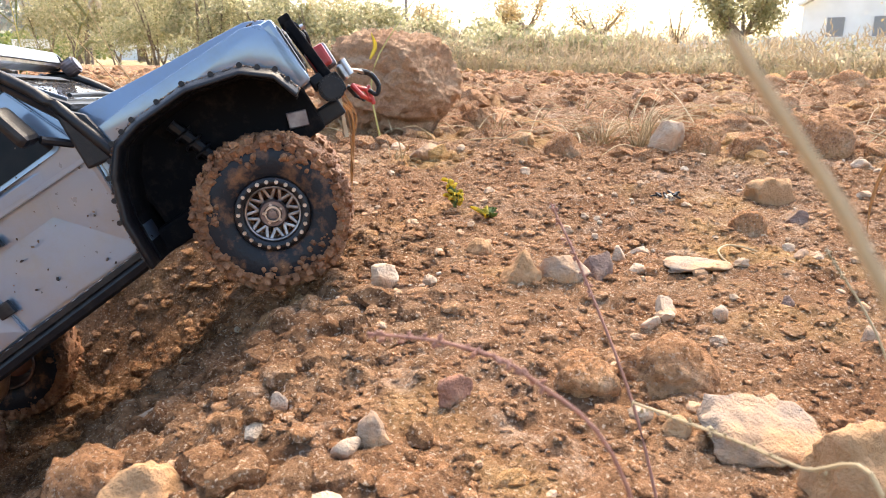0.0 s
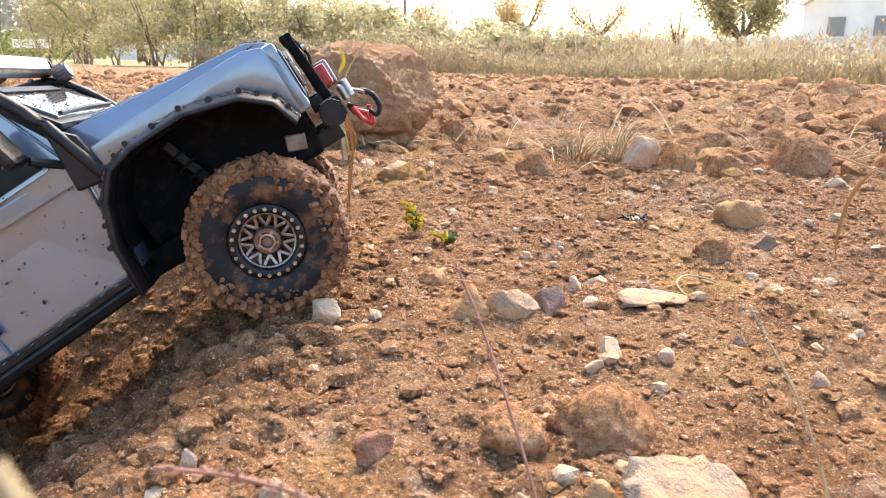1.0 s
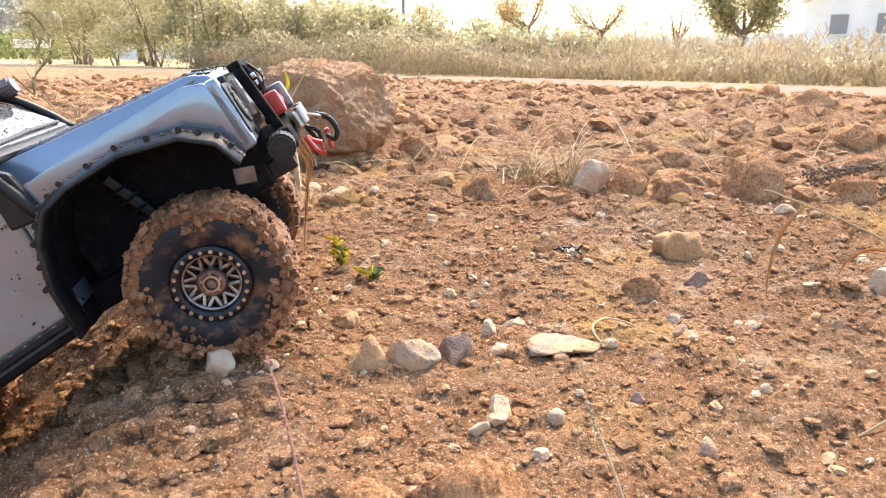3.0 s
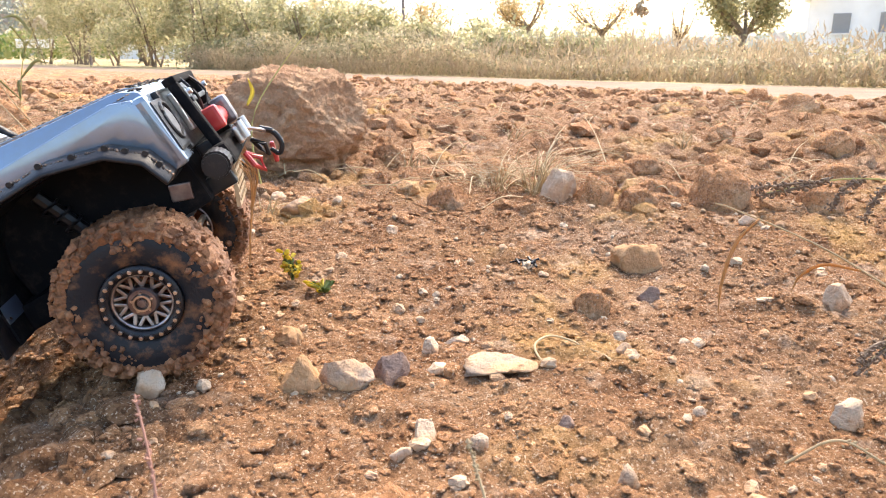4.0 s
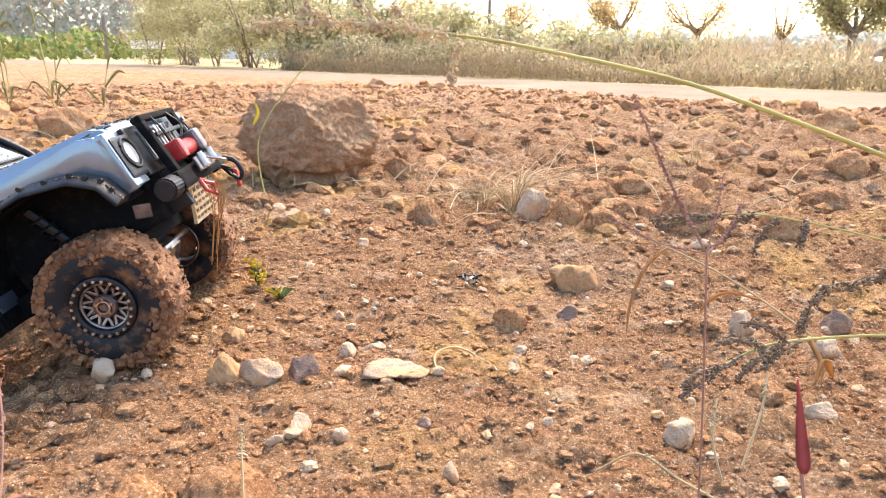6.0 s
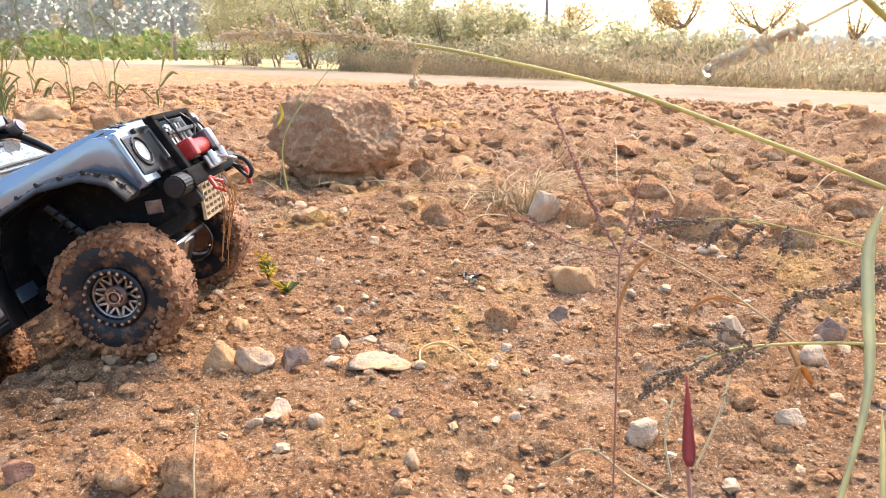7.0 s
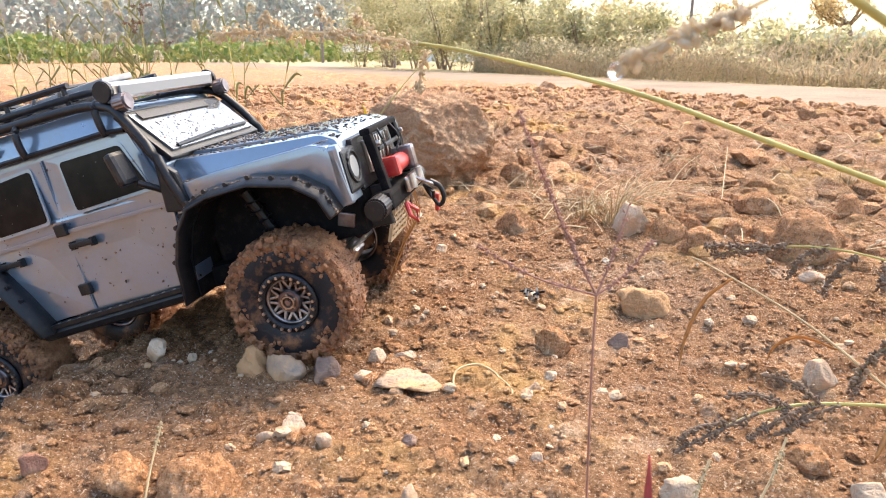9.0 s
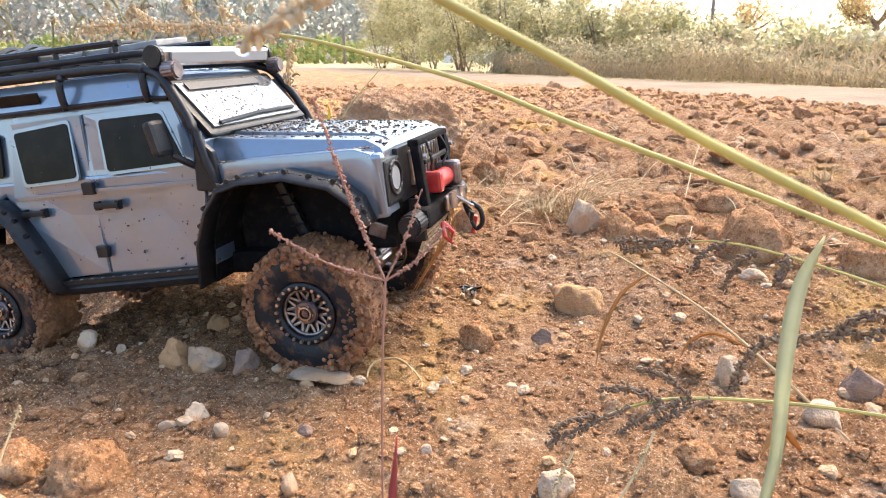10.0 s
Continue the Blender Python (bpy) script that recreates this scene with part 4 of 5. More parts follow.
def build_wheel():
    """One wheel about its own y axis; its outer face looks towards -y."""
    rim = part("wheel", ring_turn([(0.0262, -0.018), (0.0262, 0.020), (0.0235, 0.020), (0.0222, 0.0), (0.0222, -0.012), (0.0235, -0.018)], 40), GUN, car, "black beadlock wheel in a mud-caked tyre", True)
    prof = [(0.0255, -0.0190), (0.029, -0.0215), (0.037, -0.0240), (0.046, -0.0235), (0.0515, -0.0210), (0.0540, -0.0150), (0.0546, 0.0), (0.0540, 0.0150), (0.0515, 0.0210), (0.046, 0.0235), (0.037, 0.0240), (0.029, 0.0215), (0.0255, 0.0190)]
    part("tyre", ring_turn(prof, 64), RUBBER, rim, "black rubber tyre", True)
    bm = bmesh.new()
    rnd = random.Random(5)
    for i in range(30):
        a = 2 * math.pi * i / 30
        for y, w, da, tall in ((-0.0165, 0.011, 0.0, 0.0046), (0.0165, 0.011, 0.1, 0.0046), (-0.005, 0.009, 0.06, 0.0046), (0.006, 0.009, 0.15, 0.0046)):
            m = Matrix.Rotation(-(a + da), 4, "Y") @ pose(0.0553, y, 0, 0, 0, rnd.uniform(-16, 16))
            made = bmesh.ops.create_cube(bm, size=1, matrix=m @ Matrix.Diagonal((tall, w, 0.0066, 1)))["verts"]
            for v in made:
                v.co += Vector([rnd.uniform(-0.0011, 0.0011) for _ in range(3)])
        for s in (-1, 1):
            m = Matrix.Rotation(-(a + 0.05), 4, "Y") @ pose(0.0495, s * 0.0232, 0, 0, 0, s * 28)
            bmesh.ops.create_cube(bm, size=1, matrix=m @ Matrix.Diagonal((0.0080, 0.0026, 0.0042, 1)))
    part("tread", bm, MUD, rim, "tread lugs clogged with reddish mud")
    # crust of mud, thick on the tread and patchy on the walls
    bm = bmesh.new()
    for i in range(1500):
        a = rnd.uniform(0, 2 * math.pi)
        patch = noise.noise(Vector((math.cos(a) * 1.6, math.sin(a) * 1.6, 3.1)))
        if i < 950:
            r, y = rnd.uniform(0.0545, 0.0585), rnd.uniform(-0.0215, 0.0215)
        else:
            r, y = rnd.uniform(0.041 - 0.008 * max(patch, 0), 0.0555), -0.0236 if i % 3 else 0.0236
            y = math.copysign(0.0236 - max(0, r - 0.046) * 0.30, y)
            if r < 0.046 and patch < 0.05:
                continue
        sz = 0.0007 + 0.0026 * rnd.random() ** 2
        m = Matrix.Rotation(-a, 4, "Y") @ Matrix.Translation((r, y, 0)) @ pose(0, 0, 0, rnd.uniform(0, 360), rnd.uniform(0, 360), 0)
        made = bmesh.ops.create_icosphere(bm, subdivisions=1, radius=sz, matrix=m)["verts"]
        for v in made:
            v.co += Vector([rnd.uniform(-0.35, 0.35) * sz for _ in range(3)])
    prof = [(0.0470, -0.0236), (0.0505, -0.0226), (0.0545, -0.0205), (0.0576, -0.0150), (0.0582, -0.0070), (0.0584, 0.0), (0.0582, 0.0070), (0.0576, 0.0150), (0.0552, 0.0205), (0.0505, 0.0226), (0.0470, 0.0236), (0.046, 0.0)]
    ring = ring_turn(prof, 170)
    for v in ring.verts:
        p = v.co.copy()
        v.co = p * (1 + 0.04 * noise.noise(p * 130) + 0.045 * noise.noise(p * 320) + 0.03 * noise.noise(p * 650)) if p.length > 0.047 else p
    part("mud_coat", ring, MUD, rim, "coat of wet reddish mud", True)
    part("mud_crust", bm, MUD, rim, "crust of wet reddish mud", True)
    part("bead_ring", ring_turn([(0.0208, -0.0195), (0.0212, -0.0232), (0.0268, -0.0235), (0.0278, -0.0200)], 48), BLACK, rim, "black beadlock ring", True)
    for i in range(22):
        a = 2 * math.pi * i / 22
        part("bolt", disc(0.0016, 0.004, (0.0242 * math.cos(a), -0.0246, 0.0242 * math.sin(a)), "y", 8, bevel=0.0004), METAL, rim)
    # spokes in leaning pairs, a stepped hub
    for i in range(20):
        a = 2 * math.pi * (i // 2 + 0.3) / 10 + (0.15 if i % 2 else -0.15)
        m = Matrix.Rotation(-a, 4, "Y")
        part("spoke", box(0.0135, 0.0042, 0.0024, bevel=0.0006, turn=m @ pose(0.0158, -0.0145, 0, 0, 20 if i % 2 else -20, -10)), SPOKE, rim)
    part("spoke_ring", ring_turn([(0.0188, -0.0150), (0.0188, -0.0190), (0.0208, -0.0196), (0.0214, -0.0150)], 40), SPOKE, rim, smooth_shade=True)
    part("wheel_centre", ring_turn([(0.0, -0.0185), (0.0062, -0.0185), (0.0066, -0.0200), (0.0092, -0.0200), (0.0104, -0.0185), (0.0110, -0.0120), (0.0, -0.0120)], 32), GUN, rim, smooth_shade=False)
    part("hub_cap_ring", ring_turn([(0.0046, -0.0195), (0.0046, -0.0225), (0.0060, -0.0225), (0.0062, -0.0195)], 28), METAL, rim)
    part("axle_nut", disc(0.0034, 0.008, (0, -0.0185, 0), "y", 6, bevel=0.0008), GUN, rim)
    for i in range(5):
        a = 2 * math.pi * i / 5
        part("lug_nut", disc(0.0012, 0.003, (0.0068 * math.cos(a), -0.0195, 0.0068 * math.sin(a)), "y", 6), METAL, rim)
    part("brake_disc", disc(0.0185, 0.004, (0, 0.002, 0), "y", 28), SLATE, rim)
    return rim


wheel_one = build_wheel()
WHEELS = [(wheel_one, FRONT, -1, 0)]
for x, s, spin in ((REAR, -1, 40), (FRONT, 1, 75), (REAR, 1, 130)):
    WHEELS.append((copy_thing(wheel_one, pose(x, s * TRACK, 0)), x, s, spin))


# ---- plants ----
def drops(bm, path, n, size, spread, seed, hang=0.4):
    """Small seeds crowded along a path."""
    rnd = random.Random(seed)
    pts = [Vector(p) for p in path]
    for _ in range(n):
        u = rnd.random() * (len(pts) - 1)
        i = int(u)
        p = pts[i].lerp(pts[i + 1], u - i) + Vector((rnd.gauss(0, spread), rnd.gauss(0, spread), rnd.gauss(0, spread) - hang * spread))
        r = size * rnd.uniform(0.6, 1.2)
        bmesh.ops.create_icosphere(bm, subdivisions=1, radius=1, matrix=Matrix.Translation(p) @ pose(0, 0, 0, rnd.uniform(0, 360), rnd.uniform(0, 360), 0) @ Matrix.Diagonal((r * 1.7, r, r * 0.8, 1)))
    return bm


def leaf(points, width, material, parent, name="leaf", label="", fold=0.25, belly=1.0):
    """A long blade with a folded middle, tapered at both ends; belly: widest nearer the foot (below 1) or the tip."""
    bm = bmesh.new()
    pts = curve_points(points, 5)
    rows = []
    n = len(pts) - 1
    for i, p in enumerate(pts):
        d = (pts[min(i + 1, n)] - pts[max(i - 1, 0)]).normalized()
        u = d.cross(Vector((0.15, 1, 0.1))).normalized()
        v = d.cross(u)
        w = width * max(0.06, math.sin(math.pi * min(0.98, 0.12 + 0.88 * (i / n) ** belly)) ** 0.8) / 2
        rows.append([bm.verts.new(q) for q in (p - u * w + v * w * fold, p + v * 0.0004, p + u * w + v * w * fold, p - v * 0.0004)])
    for a, b in zip(rows, rows[1:]):
        for j in range(4):
            bm.faces.new((a[j], a[(j + 1) % 4], b[(j + 1) % 4], b[j]))
    bm.faces.new(rows[0])
    bm.faces.new(rows[-1][::-1])
    bmesh.ops.recalc_face_normals(bm, faces=bm.faces)
    return part(name, bm, material, parent, label, True)


def root(name, label, category, group=""):
    return tagged(new(name), label, category, group)


def build_arching_grass():
    g = root("arching_grass", "long yellow-green grass stalk arching low with a dry seed head", "grass")
    way = curve_points([(0.86, 0.50, 0.0), (0.80, 0.49, 0.06), (0.68, 0.46, 0.135), (0.541, 0.420, 0.195), (0.444, 0.400, 0.232), (0.384, 0.405, 0.252), (0.30, 0.420, 0.270), (0.262, 0.424, 0.276)], 6)
    part("stalk", tube(way, 0.0016, 8, taper=0.6), GREEN_STEM, g, smooth_shade=True)
    head = curve_points([(0.262, 0.424, 0.276), (0.225, 0.408, 0.281), (0.19, 0.392, 0.282), (0.161, 0.380, 0.2815)], 6)
    bm = tube(head, 0.0010, 6)
    drops(bm, head, 380, 0.0009, 0.0021, 1)
    part("seed_head", bm, SEED, g, "pale brown seed head")
    for i, (a, b) in enumerate((((0.268, 0.430, 0.272), (0.262, 0.433, 0.252)), ((0.245, 0.418, 0.279), (0.232, 0.418, 0.290)), ((0.225, 0.408, 0.281), (0.212, 0.408, 0.294)), ((0.20, 0.396, 0.282), (0.186, 0.394, 0.290)))):
        bm = tube([a, b], 0.0007, 5)
        drops(bm, [a, b, b], 70, 0.0010, 0.0015, 20 + i)
        part("seed_cluster", bm, SEED, g)


def build_near_stalk():
    g = root("grass_stalk", "thick pale green grass stalk leaning across the clearing", "grass")
    part("stalk", tube(curve_points([(0.80, 0.40, 0.0), (0.70, 0.345, 0.11), (0.585, 0.288, 0.200), (0.509, 0.248, 0.245), (0.479, 0.232, 0.263), (0.459, 0.217, 0.275), (0.42, 0.19, 0.30)], 6), 0.0012, 8, taper=0.8), GREEN_STEM, g, smooth_shade=True)
    g = root("dewy_seed_head", "reddish brown grass head with a dew drop at its tip", "grass")
    way = curve_points([(0.411, 0.224, 0.2655), (0.424, 0.225, 0.272), (0.437, 0.226, 0.277), (0.47, 0.232, 0.292), (0.54, 0.25, 0.305), (0.66, 0.28, 0.25), (0.78, 0.30, 0.14), (0.85, 0.32, -0.01)], 6)
    bm = tube(way, 0.0006, 6)
    drops(bm, way[:13], 70, 0.0010, 0.0010, 31)
    part("seed_head", bm, SEED, g)
    bm = bmesh.new()
    bmesh.ops.create_icosphere(bm, subdivisions=3, radius=0.0019, matrix=Matrix.Translation((0.411, 0.224, 0.2645)))
    part("dew_drop", bm, WATER, g, "bright dew drop", True)


def build_red_plants():
    g = root("red_grass", "thin reddish branching grass stem with narrow spikes", "grass")
    node = (0.392, 0.3163, 0.1784)
    part("stem", tube(curve_points([(0.398, 0.296, -0.01), (0.395, 0.303, 0.09), (0.393, 0.310, 0.146), node], 5), 0.0005, 6), RED_STEM, g)
    for i, (tip, n) in enumerate((((0.3565, 0.325, 0.2475), 150), ((0.366, 0.322, 0.228), 70), ((0.347, 0.304, 0.197), 50), ((0.410, 0.333, 0.198), 60), ((0.400, 0.333, 0.212), 30))):
        mid = Vector(node).lerp(Vector(tip), 0.5) + Vector((0, 0, -0.003))
        way = curve_points([node, mid, tip], 6)
        part("spike", drops(tube(way, 0.00045, 6, taper=0.6), way[2:], n, 0.0006, 0.0005, 60 + i, 0), RED_STEM, g)
    g = root("red_leaf_stem", "dark red leaf tip close over the ground", "leaf")
    part("stem", tube(curve_points([(0.435, 0.240, -0.01), (0.428, 0.248, 0.06), (0.4225, 0.262, 0.108)], 4), 0.0008, 6), RED_STEM, g)
    leaf([(0.4232, 0.260, 0.106), (0.4222, 0.265, 0.119), (0.4205, 0.272, 0.141)], 0.0052, RED_LEAF, g, belly=0.6, fold=0.5)


def build_green_blade():
    g = root("green_blade", "tall pale green grass blade with a yellowing edge", "grass")
    leaf([(0.520, 0.375, -0.01), (0.531, 0.385, 0.05), (0.538, 0.400, 0.090), (0.538, 0.42, 0.13), (0.541, 0.440, 0.158), (0.549, 0.451, 0.180)], 0.0072, BLADE, g, "blade", belly=2.2)
    leaf([(0.560, 0.40, -0.01), (0.556, 0.405, 0.03), (0.552, 0.41, 0.065)], 0.004, BLADE, g, "blade")


def build_dark_weeds():
    g = root("seeding_weed", "dry weed stem with drooping dark seed heads", "weed")
    way = curve_points([(0.80, 0.56, 0.0), (0.74, 0.565, 0.07), (0.64, 0.585, 0.106), (0.55, 0.606, 0.126), (0.49, 0.618, 0.131), (0.430, 0.630, 0.117)], 6)
    part("stem", tube(way, 0.0012, 6, taper=0.6), GREEN_STEM, g)
    heads = [((0.475, 0.621, 0.130), (0.452, 0.625, 0.122), (0.422, 0.632, 0.114)), ((0.500, 0.616, 0.131), (0.485, 0.617, 0.122), (0.478, 0.617, 0.107)), ((0.52, 0.611, 0.129), (0.508, 0.609, 0.117), (0.500, 0.608, 0.099)),
             ((0.46, 0.624, 0.127), (0.440, 0.628, 0.124), (0.418, 0.63, 0.121)), ((0.54, 0.606, 0.128), (0.537, 0.602, 0.12), (0.535, 0.60, 0.11))]
    for i, h in enumerate(heads):
        p = curve_points(h, 5)
        part("seed_head", drops(tube(p, 0.0012, 6), p, 90, 0.0013, 0.0016, 50 + i), DARKSEED, g, "dark brown seed head")
    g = root("seeding_weed", "dry weed stem with drooping dark seed heads", "weed")
    way = curve_points([(0.80, 0.50, 0.02), (0.68, 0.505, 0.064), (0.58, 0.50, 0.072), (0.499, 0.492, 0.067), (0.462, 0.478, 0.060), (0.430, 0.461, 0.044)], 6)
    part("stem", tube(way, 0.0013, 6, taper=0.6), GREEN_STEM, g)
    heads = [((0.462, 0.478, 0.060), (0.440, 0.465, 0.050), (0.418, 0.455, 0.036)), ((0.48, 0.485, 0.064), (0.462, 0.480, 0.071), (0.444, 0.476, 0.070)), ((0.495, 0.49, 0.067), (0.48, 0.49, 0.078), (0.462, 0.49, 0.080)),
             ((0.49, 0.488, 0.066), (0.472, 0.476, 0.058), (0.458, 0.468, 0.047)), ((0.505, 0.493, 0.067), (0.489, 0.484, 0.060), (0.474, 0.475, 0.050)), ((0.445, 0.468, 0.055), (0.43, 0.463, 0.052), (0.42, 0.458, 0.044))]
    for i, h in enumerate(heads):
        p = curve_points(h, 5)
        part("seed_head", drops(tube(p, 0.0010, 6), p, 80, 0.0011, 0.0014, 70 + i), DARKSEED, g, "dark brown seed head")
    g = root("seeding_weed", "curled dark brown dry weed head", "weed")
    way = curve_points([(0.78, 0.55, -0.01), (0.70, 0.54, 0.075), (0.62, 0.533, 0.108), (0.575, 0.53, 0.106), (0.548, 0.527, 0.100), (0.532, 0.526, 0.096), (0.520, 0.525, 0.080), (0.516, 0.525, 0.060)], 6)
    bm = tube(way, 0.0010, 6)
    part("stem", bm, STRAW, g)
    bm = tube(way[12:], 0.0010, 6)
    drops(bm, way[12:], 330, 0.0013, 0.0017, 90)
    part("seed_head", bm, DARKSEED, g)
    p = curve_points([(0.566, 0.529, 0.104), (0.578, 0.531, 0.116), (0.60, 0.535, 0.120)], 5)
    part("seed_head", drops(tube(p, 0.001, 6), p, 130, 0.0013, 0.0018, 91), DARKSEED, g)
    g = root("dry_stalk", "bent dry brown stalk with a hanging withered leaf", "stalk")
    way = curve_points([(0.60, 0.60, -0.005), (0.55, 0.62, 0.030), (0.49, 0.645, 0.066), (0.422, 0.668, 0.094), (0.405, 0.674, 0.099)], 6)
    part("stalk", tube(way, 0.0013, 6, taper=0.6), STRAW, g)
    leaf([(0.440, 0.660, 0.088), (0.420, 0.655, 0.068), (0.408, 0.648, 0.035), (0.405, 0.642, 0.006)], 0.0036, WITHER, g, "leaf", "withered orange brown leaf")
    leaf([(0.52, 0.632, 0.048), (0.495, 0.645, 0.050), (0.478, 0.65, 0.038), (0.472, 0.651, 0.022)], 0.0030, WITHER, g, "leaf", "withered orange brown leaf")
    leaf([(0.56, 0.61, 0.02), (0.545, 0.58, 0.035), (0.55, 0.56, 0.02), (0.548, 0.55, 0.004)], 0.0045, WITHER, g, "leaf", "withered orange brown leaf")
    leaf([(0.56, 0.56, 0.01), (0.545, 0.545, 0.03), (0.536, 0.535, 0.012)], 0.006, WITHER, g, "leaf", "withered orange brown leaf")
    for i, pts in enumerate((((0.36, 0.415, 0.0), (0.385, 0.410, 0.018), (0.41, 0.40, 0.008), (0.44, 0.385, 0.0)), ((0.44, 0.40, -0.005), (0.433, 0.42, 0.025), (0.438, 0.44, 0.045)), ((0.45, 0.42, -0.005), (0.47, 0.45, 0.03), (0.478, 0.47, 0.052)))):
        g = root("dry_stalk", "thin bent straw of dry grass on the soil", "stalk", "loose straws")
        w = curve_points(pts, 6)
        bm = tube(w, 0.0008, 6)
        drops(bm, w[6:], 40, 0.0008, 0.0010, 110 + i)
        part("stalk", bm, STRAW, g)


def build_front_stems():
    """Dry stems close before the first view."""
    for i, (pts, r, mat) in enumerate((
            ([(0.0611, 0.0375, -0.01), (0.0511, 0.0375, 0.1162), (0.0399, 0.0432, 0.1368), (0.032, 0.0473, 0.1515), (0.0288, 0.049, 0.1574), (0.0255, 0.0504, 0.1625), (0.0227, 0.0515, 0.1665), (0.0206, 0.0523, 0.1696)], 0.0007, STRAW),
            ([(0.062, 0.132, -0.01), (0.0425, 0.1396, 0.0725), (0.0204, 0.1462, 0.0964), (0.0021, 0.1483, 0.104), (-0.0175, 0.149, 0.1065)], 0.0006, RED_STEM),
            ([(0.085, 0.225, -0.01), (0.074, 0.2441, 0.0377), (0.0582, 0.277, 0.0816), (0.0467, 0.2944, 0.1069)], 0.0007, RED_STEM),
            ([(0.115, 0.13, -0.01), (0.1076, 0.1477, 0.0646), (0.0986, 0.167, 0.0591), (0.0884, 0.1868, 0.0559), (0.0658, 0.2171, 0.0527)], 0.0008, STRAW),
            ([(0.20, 0.25, -0.01), (0.185, 0.27, 0.05), (0.172, 0.30, 0.085)], 0.0007, STRAW))):
        g = root("dry_grass_stalk", "thin dry grass stem close to the ground", "stalk", "near dry stems")
        w = curve_points(pts, 6)
        bm = tube(w, r, 6, taper=0.7)
        if i:
            drops(bm, w[10:], 30, 0.0007, 0.0007, 130 + i)
        part("stem", bm, mat, g)


def tuft(x, y, n, tall, spread, seed, material, label, name="grass_tuft"):
    """A tuft of dry blades from one foot."""
    rnd = random.Random(seed)
    bm = bmesh.new()
    z = ground_at(x, y)
    for _ in range(n):
        a, lean, h = rnd.uniform(0, 6.28), rnd.uniform(0.1, 1.1) * spread, tall * rnd.uniform(0.4, 1.0)
        p0 = Vector((x + rnd.gauss(0, 0.008), y + rnd.gauss(0, 0.008), z - 0.004))
        p1 = p0 + Vector((math.cos(a) * lean * 0.35, math.sin(a) * lean * 0.35, h * 0.7))
        p2 = p0 + Vector((math.cos(a) * lean, math.sin(a) * lean, h * rnd.uniform(0.5, 1.0)))
        tube(curve_points([p0, p1, p2], 3), rnd.uniform(0.0005, 0.0010), 4, bm=bm, taper=0.3, flat=0.5)
    ob = part(name, bm, material)
    return tagged(ob, label, "grass", "dry grass tufts", "")


